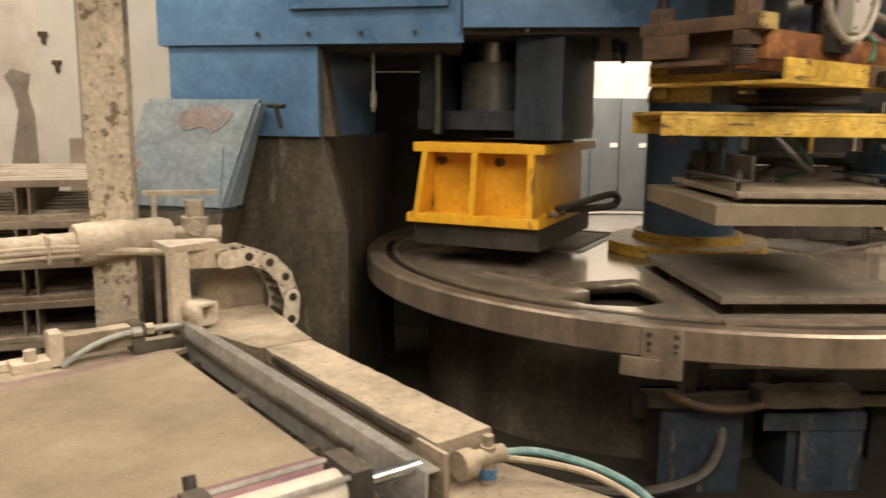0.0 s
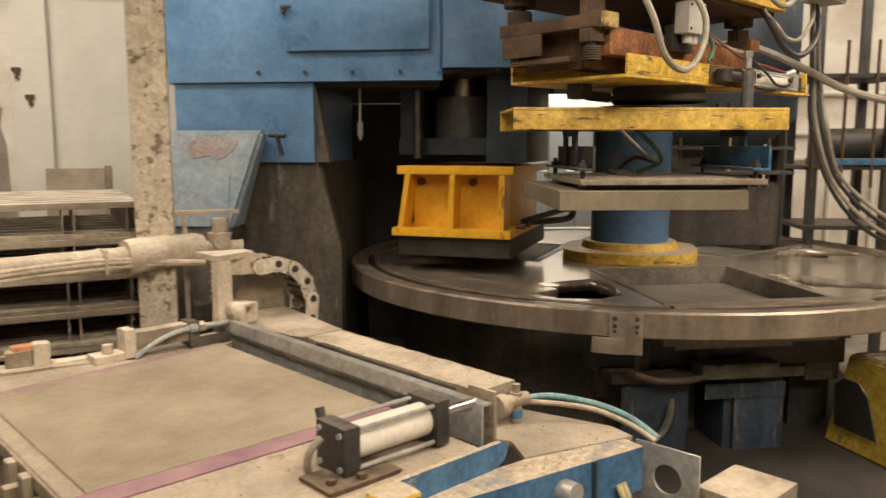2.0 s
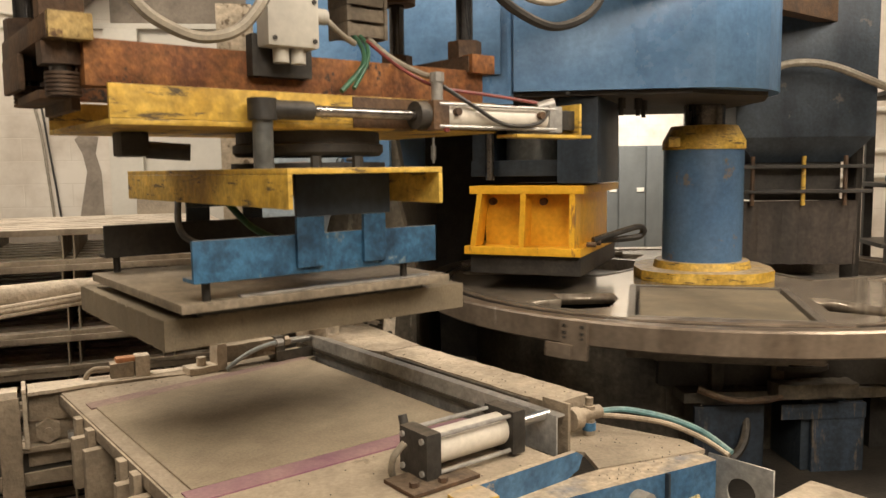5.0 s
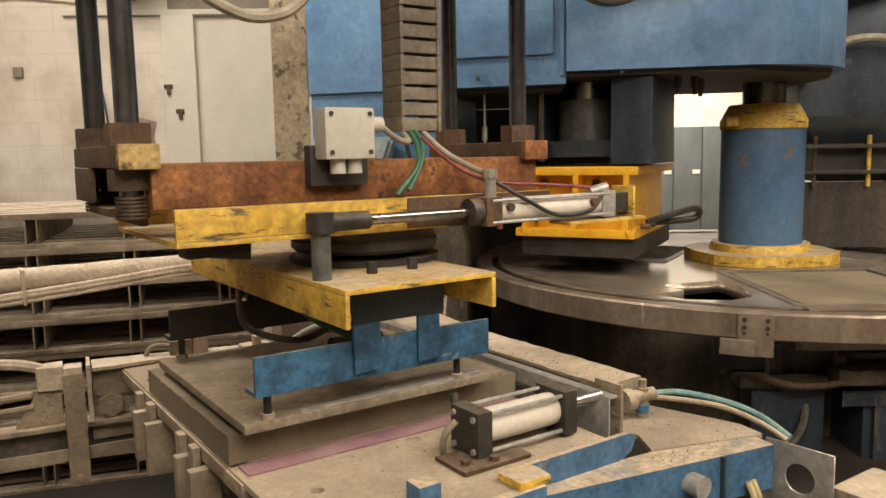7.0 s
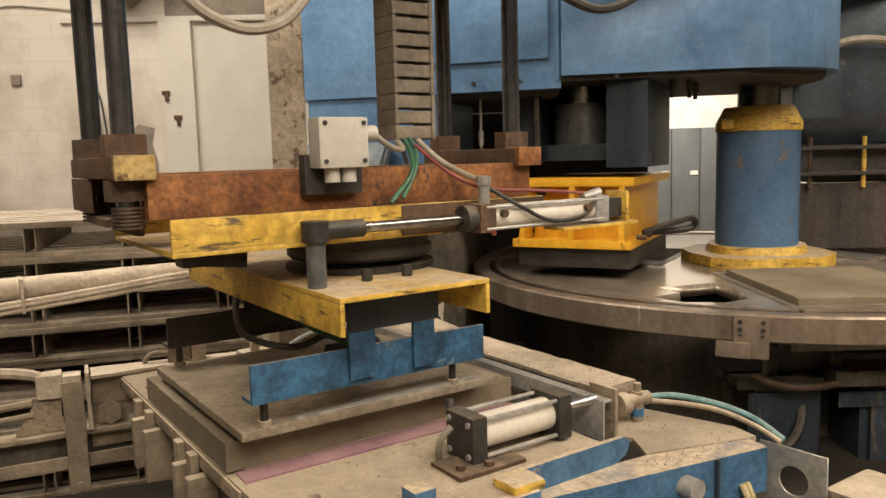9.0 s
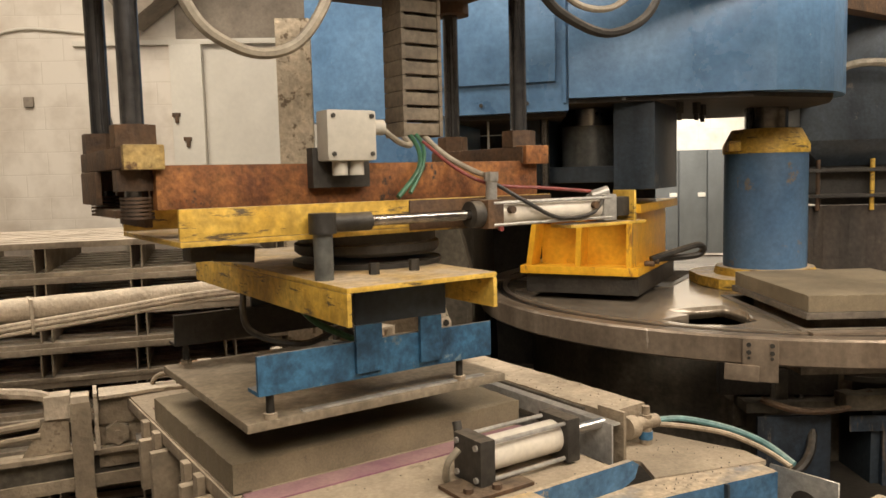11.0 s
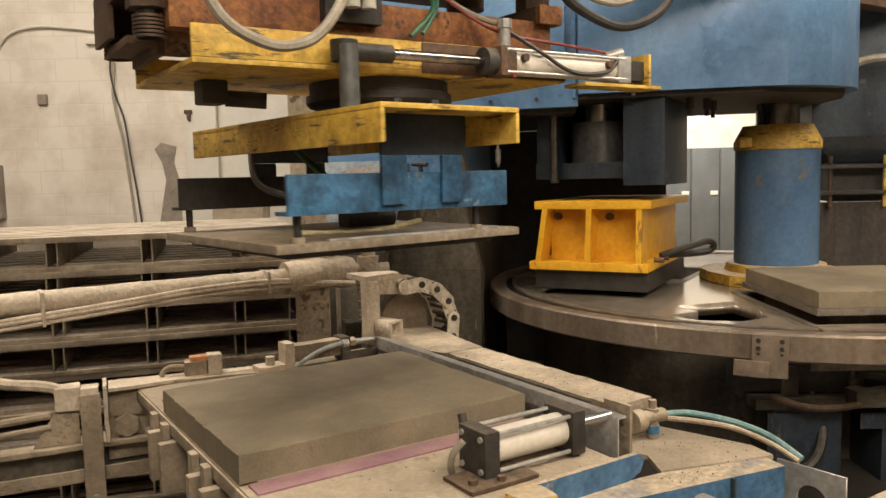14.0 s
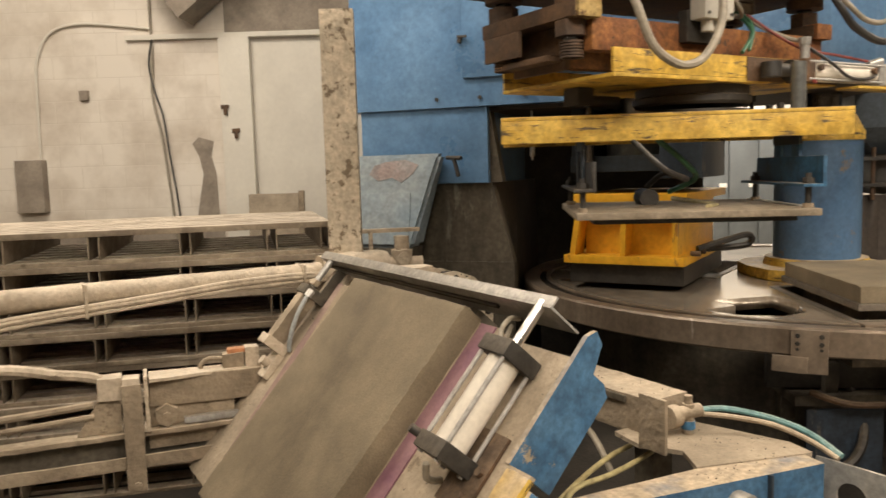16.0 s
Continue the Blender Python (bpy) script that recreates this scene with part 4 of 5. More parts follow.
# ---------------------------------------------------------------- fixed frame round the deck
frame_t = thing("deck_frame", "dust-caked steel and blue frame carrying the deck", "machine frame", DECK)
part("long_beam", lumpy(box(B(), 1.07, 1.235, -0.19, 0.70, -0.075, 0.045, 0.008)), DUSTY, frame_t, "thick dust-caked box beam")
part("beam_head", lumpy(prism(B(), [(0.99, 1.28), (0.985, 1.0), (1.06, 0.702), (1.24, 0.702), (1.32, 1.28)], -0.03, 0.045), 0.003), DUSTY, frame_t, "wide dust-caked head of the beam")
part("beam_flange", box(B(), 1.058, 1.069, -0.10, 0.62, 0.020, 0.040, 0.003), GRIME, frame_t)
for y in (0.20, 0.55):
    part("beam_bolt", rod(B(), (1.058, y, -0.03), (1.035, y, -0.03), 0.018, 6), DUSTY, frame_t)
for pts in ([(0.97, 0.75, -0.12), (1.01, 0.55, -0.05), (1.02, 0.35, -0.07), (1.0, 0.12, -0.16)], [(0.99, 0.45, -0.15), (1.03, 0.22, -0.06), (1.02, 0.02, -0.09), (0.99, -0.12, -0.18)]):
    bm = B()
    tube(bm, pts, 0.010)
    part("air_hose", bm, HOSE_GREY, frame_t, "dusty grey air hose")
part("end_lug", box(B(), 0.985, 0.996, -0.335, -0.235, -0.06, 0.095, 0.003), DUSTY, frame_t)
bm = prism(B(), [(1.02, -0.10), (1.26, -0.10), (1.36, -0.45), (1.34, -0.535), (1.315, -0.53), (1.0, -0.432), (1.06, -0.33), (1.0, -0.22)], -0.075, -0.062)
part("gusset_plate", bm, DUST_PLATE, frame_t, "dust-covered gusset plate", smooth=False)
part("front_beam", prism(B(), [(0.10, -0.375), (1.30, -0.597), (1.315, -0.531), (1.0, -0.433), (0.10, -0.34)], -0.19, -0.066), BLUE_DUSTY, frame_t, "chipped blue front beam", smooth=False)
part("beam_seam", box(B(), 1.115, 1.125, -0.575, -0.56, -0.19, -0.066, 0.002), BLUE_DARK, frame_t)
bm = plate([(0, 0), (0.19, 0), (0.19, 0.17), (0, 0.17)], [ring(0.042, 24, (0.10, 0.08))], -0.004, 0.004)
bmesh.ops.transform(bm, matrix=pose(1.345, -0.545, -0.24, 90, 0, -86), verts=bm.verts)
part("hole_plate", bm, ALU, frame_t, "grey steel plate with a round hole", smooth=False)
part("outer_pad", box(B(), 1.37, 1.59, -0.90, -0.72, -0.215, -0.16, 0.008), DUSTY, frame_t, "dust-caked pad")
for x, y in ((1.06, 1.18), (1.15, -0.13), (0.45, -0.42), (1.26, -0.55)):
    part("leg", box(B(), x - 0.04, x + 0.04, y - 0.04, y + 0.04, -0.74, -0.192 if y < -0.3 else -0.076, 0.004), GRIME, frame_t)
part("leg", box(B(), 1.43, 1.53, -0.86, -0.76, -0.74, -0.216, 0.004), GRIME, frame_t)
part("pivot_bar", rod(B(), (0.4, -0.36, -0.21), (0.4, 1.10, -0.21), 0.022, 16), BLACK, frame_t)
part("far_beam", lumpy(box(B(), 0.48, 1.03, 1.15, 1.23, -0.16, -0.012, 0.006)), DUSTY, frame_t)
for pts in ([(0.66, -0.30, -0.16), (0.74, -0.24, -0.13), (0.88, -0.235, -0.12), (1.02, -0.20, -0.12), (1.16, -0.14, -0.13)], [(0.64, -0.26, -0.17), (0.74, -0.22, -0.14), (0.95, -0.14, -0.12), (1.14, -0.07, -0.13)]):
    bm = B()
    tube(bm, pts, 0.008)
    part("air_hose", bm, HOSE_YELLOW, frame_t, "pale yellow air hose")


part("knob", rod(B(), (1.02, -0.54, -0.12), (1.02, -0.585, -0.12), 0.030, 20), ALU, frame_t, "round steel knob")
for x in (1.205, 1.225):
    bm = B()
    tube(bm, [(x, -0.585, -0.15), (x + 0.003, -0.61, -0.22), (x + 0.012, -0.61, -0.40), (x, -0.58, -0.72)], 0.009)
    part("air_hose", bm, HOSE_YELLOW, frame_t, "pale yellow air hose")


def crumbs(name, parent, areas, count, seed):
    rnd = random.Random(seed)
    bm = B()
    for _ in range(count):
        x0, x1, y0, y1, z = areas[rnd.randrange(len(areas))]
        r = rnd.uniform(0.0008, 0.0024)
        bmesh.ops.create_icosphere(bm, subdivisions=1, radius=r, matrix=pose(rnd.uniform(x0, x1), rnd.uniform(y0, y1), z + 0.4 * r, rnd.uniform(0, 90), 0, rnd.uniform(0, 360)))
    ob = part(name, bm, GRIME, parent, "scattered dark concrete crumbs", smooth=False)
    tagged(ob, kind="stuff")


crumbs("crumb_debris", frame_t, [(1.08, 1.22, -0.17, 0.68, 0.046), (1.1, 1.33, -0.5, -0.2, -0.062), (0.95, 1.25, -0.53, -0.46, -0.064)], 110, 3)
crumbs("crumb_debris", tilt, [(0.05, 0.9, -0.48, -0.09, -0.006), (0.05, 0.9, 1.01, 1.12, -0.006)], 80, 4)
valve = thing("air_valve", "dusty blue pneumatic valve with fittings", "valve", DECK @ pose(-0.019, -0.035, 0))
bm = B()
rod(bm, (1.20, -0.205, -0.06), (1.20, -0.205, 0.03), 0.018, 12)
rod(bm, (1.20, -0.205, 0.03), (1.20, -0.205, 0.055), 0.012, 10)
rod(bm, (1.13, -0.20, 0.005), (1.24, -0.21, 0.005), 0.021, 12)
part("body", bm, DUSTY, valve)
part("ring", rod(B(), (1.20, -0.205, -0.045), (1.20, -0.205, -0.02), 0.021, 12), BLUE_WORN, valve, "blue locking ring")
part("elbow", rod(B(), (1.12, -0.20, 0.0), (1.155, -0.20, 0.0), 0.034, 14), DUSTY, valve)
bm = B()
tube(bm, [(1.24, -0.21, 0.005), (1.30, -0.26, 0.01), (1.37, -0.36, -0.005), (1.405, -0.46, -0.03), (1.40, -0.56, -0.065)], 0.009)
part("hose", bm, HOSE_TEAL, valve, "teal air hose")
bm = B()
tube(bm, [(1.24, -0.22, -0.005), (1.30, -0.28, -0.01), (1.36, -0.37, -0.02), (1.39, -0.47, -0.045), (1.385, -0.56, -0.07)], 0.008)
part("hose", bm, DUSTY, valve)

# bracket, square tube and the small cable chain at the far end of the beam
carrier = thing("chain_bracket", "dust-caked bracket with square tube and cable chain", "bracket", DECK)
part("bracket", lumpy(box(B(), 0.915, 0.978, 1.075, 1.13, 0.046, 0.299, 0.006), 0.002), DUST_PALE, carrier, "upright dust-caked bracket leg")
part("bracket_arm", lumpy(prism(B(), [(0.915, 1.075), (1.00, 1.10), (1.11, 1.14), (1.11, 1.20), (0.915, 1.26)], 0.300, 0.322), 0.002), DUST_PALE, carrier, "tapering top arm")
part("side_plate", prism(B(), [(0.99, 0.235), (1.13, 0.225), (1.145, 0.30), (1.10, 0.318), (0.96, 0.312)], 0.0, 0.010, pose(0, 1.135, 0, 90, 0, 0)), DUST_PALE, carrier, smooth=False)
bm = plate([(-0.036, -0.036), (0.036, -0.036), (0.036, 0.036), (-0.036, 0.036)], [[(-0.026, -0.026), (0.026, -0.026), (0.026, 0.026), (-0.026, 0.026)]], -0.07, 0.07)
bmesh.ops.transform(bm, matrix=pose(0.988, 1.055, 0.102, 90, 0, 15), verts=bm.verts)
part("square_tube", bm, DUST_PALE, carrier, "open square steel tube", smooth=False)
CHAIN_AT = (1.17, 0.07, 0.19)                            # middle x and z, radius of the bent chain


def stadium(length, width, seg=8):
    pts = []
    for side in (1, -1):
        for k in range(seg + 1):
            a = radians(-90 + 180 * k / seg)
            pts.append((side * (length / 2 + width / 2 * math.cos(a)), side * width / 2 * math.sin(a)))
    return pts


for k in range(10):
    a = 107 - 25.0 * k
    x, z = CHAIN_AT[0] + CHAIN_AT[2] * math.cos(radians(a - 12.5)), CHAIN_AT[1] + CHAIN_AT[2] * math.sin(radians(a - 12.5))
    if z < 0.0 and k > 5:
        break
    m = pose(x, 0, z, 0, -(a - 12.5) + 90, 0)
    link = part("chain_link", rod(B(), m @ Vector((0.041, 1.0845, 0)), m @ Vector((0.041, 1.235, 0)), 0.015, 10), BLACK, carrier, "dusty cable chain link")
    for y in (1.095 + 0.010 * (k % 2), 1.222 + 0.010 * (k % 2)):
        bm = plate(stadium(0.082, 0.062), [ring(0.014, 12, (0.041, 0.0))], -0.0045, 0.0045)
        bmesh.ops.transform(bm, matrix=m @ pose(0, y, 0, 90, 0, 0), verts=bm.verts)
        part("link_plate", bm, CHAIN_PALE, link, smooth=False)
    bm = B()
    for dx in (-0.025, 0.012):
        box(bm, dx, dx + 0.014, 1.10, 1.225, 0.020, 0.026, 0.0, m)
        box(bm, dx, dx + 0.014, 1.10, 1.225, -0.026, -0.020, 0.0, m)
    part("crossbar", bm, GRIME, link, smooth=False)
part("pivot_bolt", rod(B(), (1.108, 1.10, 0.272), (1.108, 1.14, 0.272), 0.022, 12), DUSTY, carrier)
bm = B()
for r in (0.135, 0.165):
    for k in range(8):
        a0, a1 = radians(100 + 12 * k), radians(112 + 12 * k)
        vs = [bm.verts.new((CHAIN_AT[0] - 0.02 + r * math.cos(a), y, CHAIN_AT[1] + 0.02 + r * math.sin(a))) for a, y in ((a0, 1.15), (a1, 1.15), (a1, 1.235), (a0, 1.235))]
        bm.faces.new(vs)
bmesh.ops.solidify(bm, geom=list(bm.faces), thickness=0.006)
part("guide_band", bm, ALU, carrier, "bent steel guide bands", smooth=False)
part("disc", rod(B(), (1.175, 1.24, 0.075), (1.175, 1.25, 0.075), 0.138, 36), DUSTY, carrier, "dull guide disc")

# ---------------------------------------------------------------- left conveyor frame, post, pipes
CONV = DECK @ pose(-0.20, 1.138, 0, 0, 0, -9.2)          # conveyor axes: x along its rail, y away
side = thing("side_conveyor", "dust-caked conveyor side frame beside the deck", "conveyor", CONV)
part("rail", lumpy(box(B(), 0.10, 0.72, 0.02, 0.10, -0.095, 0.016, 0.006, pose(0, 0, 0, 0, 1.5, 0)), 0.003), DUSTY, side, "caked box rail")
part("top_plate", lumpy(prism(B(), [(0.10, -0.02), (0.70, 0.09), (0.70, 0.13), (0.10, 0.11)], 0.006, 0.018, pose(0, 0, 0, 0, 1.5, 0)), 0.002), DUST_PALE, side)
part("angle_plate", lumpy(box(B(), 0.082, 0.096, -0.03, 0.10, -0.175, 0.030, 0.004), 0.002), DUST_PALE, side)
part("end_block", lumpy(box(B(), -0.075, 0.01, 0.0, 0.08, -0.055, 0.030, 0.008)), DUST_PALE, side, "caked end block")
part("upright_bar", lumpy(box(B(), 0.008, 0.074, -0.062, -0.042, -0.385, 0.012, 0.008), 0.002), DUSTY, side, "dusty flat upright bar")
part("bar_cap", lumpy(box(B(), 0.012, 0.07, -0.060, 0.02, 0.006, 0.034, 0.008)), DUST_PALE, side)
part("bolt", rod(B(), (0.042, -0.062, -0.355), (0.042, -0.074, -0.355), 0.014, 8), DUSTY, side)
part("nut_plate", box(B(), 0.09, 0.40, 0.035, 0.05, -0.26, -0.09, 0.003), DUSTY, side)
nut = part("hex_nut", rod(B(), (0.155, 0.034, -0.132), (0.155, -0.002, -0.132), 0.043, 6), DUSTY, side, "large hexagon nut")
part("stud", rod(B(), (0.155, -0.002, -0.132), (0.155, -0.010, -0.132), 0.014, 12), DUSTY, nut)
part("slide_bar", box(B(), 0.215, 0.70, 0.0, 0.030, -0.172, -0.148, 0.004), ALU, side, "scraped bright slide bar")
bm = B()
box(bm, -1.9, 0.80, -0.01, 0.07, -0.196, -0.178, 0.003)
box(bm, -1.9, 0.80, -0.01, 0.004, -0.312, -0.266, 0.003)
part("channel", lumpy(bm, 0.002, 9, 0.07), DUSTY, side, "dusty channel rail")
part("channel_web", box(B(), -1.9, 0.80, 0.052, 0.062, -0.325, -0.197, 0.0), GRIME, side, "dark channel web")
part("gusset", prism(B(), [(-0.15, -0.175), (0.0, -0.175), (0.0, -0.055), (-0.075, -0.055)], -0.012, 0.0, pose(0, 0.02, 0, 90, 0, 0)), DUSTY, side, smooth=False)
for x in (-1.3, 0.55):
    part("leg", box(B(), x - 0.04, x + 0.04, 0.0, 0.05, -0.74, -0.326, 0.004), GRIME, side)
bm = B()
tube(bm, [(-1.8, 0.06, 0.11), (-0.9, 0.03, 0.115), (-0.40, 0.02, 0.10), (-0.20, 0.02, 0.06), (-0.11, 0.03, 0.04), (-0.06, 0.04, 0.02)], 0.019)
part("pipe", lumpy(bm, 0.003, 20, 0.06), DUST_PALE, side, "dust-caked bent pipe")
for z, r in ((-0.075, 0.014), (-0.118, 0.011)):
    bm = B()
    tube(bm, [(-1.8, 0.03, z + 0.01), (-0.9, 0.02, z), (-0.45, 0.02, z - 0.004), (-0.09, 0.02, z + 0.012)], r)
    part("pipe", bm, DUSTY, side)
sens = thing("limit_sensor", "dusty limit sensor with an orange cap", "sensor", DECK @ pose(0.225, 1.15, 0.0, 0, 0, -9))
part("body", lumpy(box(B(), -0.05, 0.03, -0.03, 0.03, 0.0, 0.062, 0.006)), DUSTY, sens)
part("body_block", lumpy(box(B(), 0.034, 0.085, -0.03, 0.03, 0.0, 0.080, 0.006)), DUST_PALE, sens)
part("cap", box(B(), -0.03, 0.04, -0.025, 0.025, 0.06, 0.078, 0.005), BRICK_ORANGE, sens, "orange cap")
bm = B()
tube(bm, [(-0.05, 0, 0.04), (-0.10, 0.0, 0.045), (-0.13, 0, 0.02), (-0.12, 0, -0.01)], 0.009)
part("cable", bm, DUSTY, sens)

post = thing("steel_post", "paint-spattered square steel post", "post", pose(-2.475, -1.42, 0, 0, 0, 12))
part("tube", box(B(), -0.075, 0.075, -0.05, 0.05, 0.0, 2.20, 0.006), POST, post)
ARM = DECK @ pose(0, 1.44, 0.30)
pm = Matrix(post.matrix_world).inverted() @ ARM
bm = B()
tube(bm, [(-1.75, 0.0, -0.005), (-0.6, 0.0, 0.0), (0.2, 0.0, 0.0), (0.62, 0.0, 0.0), (0.80, 0.01, 0.002), (1.02, 0.03, 0.002)], 0.045, 14)
bmesh.ops.transform(bm, matrix=pm, verts=bm.verts)
part("arm", lumpy(bm, 0.003, 12, 0.06), DUST_PALE, post, "dust-caked horizontal tube arm")
bm = B()
tube(bm, [(0.70, -0.002, 0.0), (0.80, 0.0, 0.006), (0.92, 0.015, 0.010), (1.03, 0.03, 0.0)], 0.072, 14)
bmesh.ops.transform(bm, matrix=pm, verts=bm.verts)
part("shoe", lumpy(bm, 0.008, 16, 0.03), DUST_PALE, post, "dust-caked clamp shoe")
for k, (lo, r) in enumerate(((0.0, 0.011), (0.012, 0.009), (-0.020, 0.008))):
    bm = B()
    tube(bm, [(-1.7, -0.055, -0.13 + lo), (-0.9, -0.055, -0.10 + lo), (-0.45, -0.052, -0.065 + lo), (0.0, -0.052, -0.035 + lo), (0.30, -0.052, -0.012 + lo), (0.62, -0.052, -0.008 + lo), (0.85, -0.06, -0.026 + 0.4 * lo), (1.0, -0.09, -0.04 + 0.3 * lo)], r)
    bmesh.ops.transform(bm, matrix=pm, verts=bm.verts)
    part("cable", bm, DUST_PALE, post, "dusty cable")
for x, z0 in ((-0.27, -0.085), (0.60, -0.050)):
    part("cable_tie", box(B(), x, x + 0.012, -0.068, 0.044, z0, 0.045, 0.003, pm), DUST_PALE, post)
post_b = thing("steel_post", "dusty square steel post carrying the cable arm", "post", DECK @ pose(-0.66, 1.56, -0.74))
part("tube", box(B(), -0.075, 0.075, -0.05, 0.05, 0.0, 2.60, 0.006), DUSTY, post_b)
regulator = thing("air_regulator", "dust-caked air regulator on a bracket", "regulator", pose(-2.29, -1.20, 0, 0, 0, 20))
part("bracket", box(B(), -0.16, 0.12, -0.01, 0.01, 1.185, 1.205, 0.003), DUST_PALE, regulator)
bm = B()
rod(bm, (0.03, 0, 0.98), (0.03, 0, 1.10), 0.052, 14)
rod(bm, (-0.06, 0, 1.03), (0.13, 0, 1.03), 0.036, 12)
rod(bm, (0.03, -0.06, 1.06), (0.03, 0.06, 1.06), 0.030, 12)
part("body", lumpy(bm, 0.007, 26, 0.03), DUST_PALE, regulator)
part("knob", lumpy(rod(B(), (0.03, 0, 1.10), (0.03, 0, 1.165), 0.036, 12), 0.004, 30, 0.03), DUST_PALE, regulator)
bm = B()
for k in range(9):
    rod(bm, (0.02, 0, 0.78 + 0.022 * k), (0.02, 0, 0.793 + 0.022 * k), 0.046 - 0.002 * (k % 2), 14)
part("coil", bm, DUSTY, regulator, "dusty ribbed hose")
part("drip_block", lumpy(box(B(), -0.10, 0.10, -0.05, 0.05, 0.70, 0.79, 0.01), 0.008, 20), GRIME, regulator)
part("stem", box(B(), -0.13, -0.11, -0.01, 0.01, 0.0, 1.185, 0.002), DUST_PALE, regulator)

# ---------------------------------------------------------------- stacked pallets
PAL = pose(-2.60, -1.26, 0, 0, 0, 23)                     # front corner of the stack: x along its front, y away
PITCH = 0.15625


def pallet(z):
    ob = thing("steel_pallet", "dust-covered slatted steel pallet in a tall stack", "pallet", PAL @ pose(0, 0, z), "stacked pallets")
    for k in range(8):
        y = 0.14 * k
        part("deck_slat", box(B(), -2.25, 0.0, y, y + 0.112, 0.127, 0.1545, 0.003), PALLET, ob)
        part("runner", box(B(), -2.25, 0.0, y + 0.004, y + 0.075, 0.0, 0.020, 0.002), PALLET, ob)
    for x in (-0.05, -0.305, -0.70, -1.095, -1.49, -1.885, -2.24):
        for dx in (0.0, 0.045):
            part("stringer", box(B(), x + dx, x + dx + 0.006, 0.006, 1.085, 0.0205, 0.1265), PALLET, ob, smooth=False)
    return ob


first = pallet(0.0)
for k in range(1, 8):
    copy_thing(first, PAL @ pose(0.006 * (k % 3), 0.008 * (k % 2), PITCH * k, 0, 0, 0.25 * (k % 3 - 1)))

# ---------------------------------------------------------------- gantry and gripper
GANTRY = DECK
trolley = thing("gantry_trolley", "yellow gantry trolley with hoses and white box", "gantry", DECK)
part("frame", box(B(), -0.28, 1.05, -0.10, 0.62, 1.355, 1.60, 0.01), YELLOW, trolley, "dirty yellow trolley frame")
part("under_plate", box(B(), -0.25, 1.02, -0.06, 0.58, 1.335, 1.355, 0.004), RUST_DARK, trolley, "dark rusty underside plate")
for sx in (-1, 1):
    for sy in (-1, 1):
        part("bush", rod(B(), (0.41 + sx * 0.57, 0.27 + sy * 0.18, 1.30), (0.41 + sx * 0.57, 0.27 + sy * 0.18, 1.336), 0.065, 20), RUST_DARK, trolley)
part("box_arm", box(B(), 1.051, 1.40, -0.06, -0.02, 1.50, 1.56, 0.004), RUST_DARK, trolley)
wb = part("white_box", box(B(), 1.26, 1.50, -0.20, -0.061, 1.43, 1.66, 0.012), BOX_GREY, trolley, "small white enclosure")
part("lid", box(B(), 1.275, 1.485, -0.213, -0.2005, 1.445, 1.645, 0.005), BOX_GREY, wb)
for pts, mt, r in (([(-0.15, -0.08, 1.345), (-0.13, -0.15, 1.20), (-0.075, -0.16, 1.085), (0.0, -0.16, 1.038), (0.073, -0.16, 1.028), (0.15, -0.16, 1.06), (0.215, -0.16, 1.15), (0.245, -0.14, 1.25), (0.25, -0.08, 1.345)], HOSE_GREY, 0.013),
                   ([(0.86, -0.08, 1.345), (0.89, -0.12, 1.26), (0.98, -0.12, 1.20), (1.15, -0.12, 1.163), (1.31, -0.12, 1.22), (1.38, -0.12, 1.32), (1.38, -0.09, 1.45)], HOSE_BLACK, 0.014),
                   ([(0.92, -0.06, 1.345), (0.95, -0.10, 1.29), (1.06, -0.11, 1.235), (1.20, -0.11, 1.25), (1.33, -0.11, 1.36), (1.36, -0.09, 1.45)], HOSE_GREY, 0.010)):
    bm = B()
    tube(bm, pts, r)
    part("hose", bm, mt, trolley)
for pts, mt, r in (([(0.30, -0.11, 1.50), (0.32, -0.15, 1.42), (0.40, -0.15, 1.39), (0.47, -0.14, 1.43), (0.48, -0.11, 1.50)], HOSE_BLACK, 0.011),
                   ([(0.48, -0.11, 1.53), (0.52, -0.15, 1.44), (0.62, -0.16, 1.40), (0.72, -0.15, 1.44), (0.78, -0.11, 1.53)], HOSE_GREY, 0.010),
                   ([(0.66, -0.11, 1.50), (0.72, -0.16, 1.39), (0.85, -0.17, 1.35), (1.0, -0.16, 1.40), (1.14, -0.13, 1.50), (1.30, -0.10, 1.60)], HOSE_GREY, 0.012)):
    bm = B()
    tube(bm, pts, r)
    part("hose", bm, mt, trolley)
for k in range(4):
    part("valve_block", box(B(), 0.30 + 0.16 * k, 0.38 + 0.16 * k, -0.135, -0.101, 1.49, 1.57, 0.006), BLACK if k % 2 else RUST_DARK, trolley)
rail = thing("gantry_rail", "dark overhead gantry rails on posts", "gantry", DECK)
for y in (-0.16, 0.66):
    part("beam", box(B(), -1.6, 4.9, y - 0.05, y + 0.05, 1.63, 1.80, 0.006), RUST_DARK, rail)
for x, y in ((-1.5, -0.16), (-1.5, 0.66), (4.85, 0.66)):
    part("post", box(B(), x - 0.045, x + 0.045, y - 0.045, y + 0.045, -0.74, 1.63, 0.006), BLACK, rail)

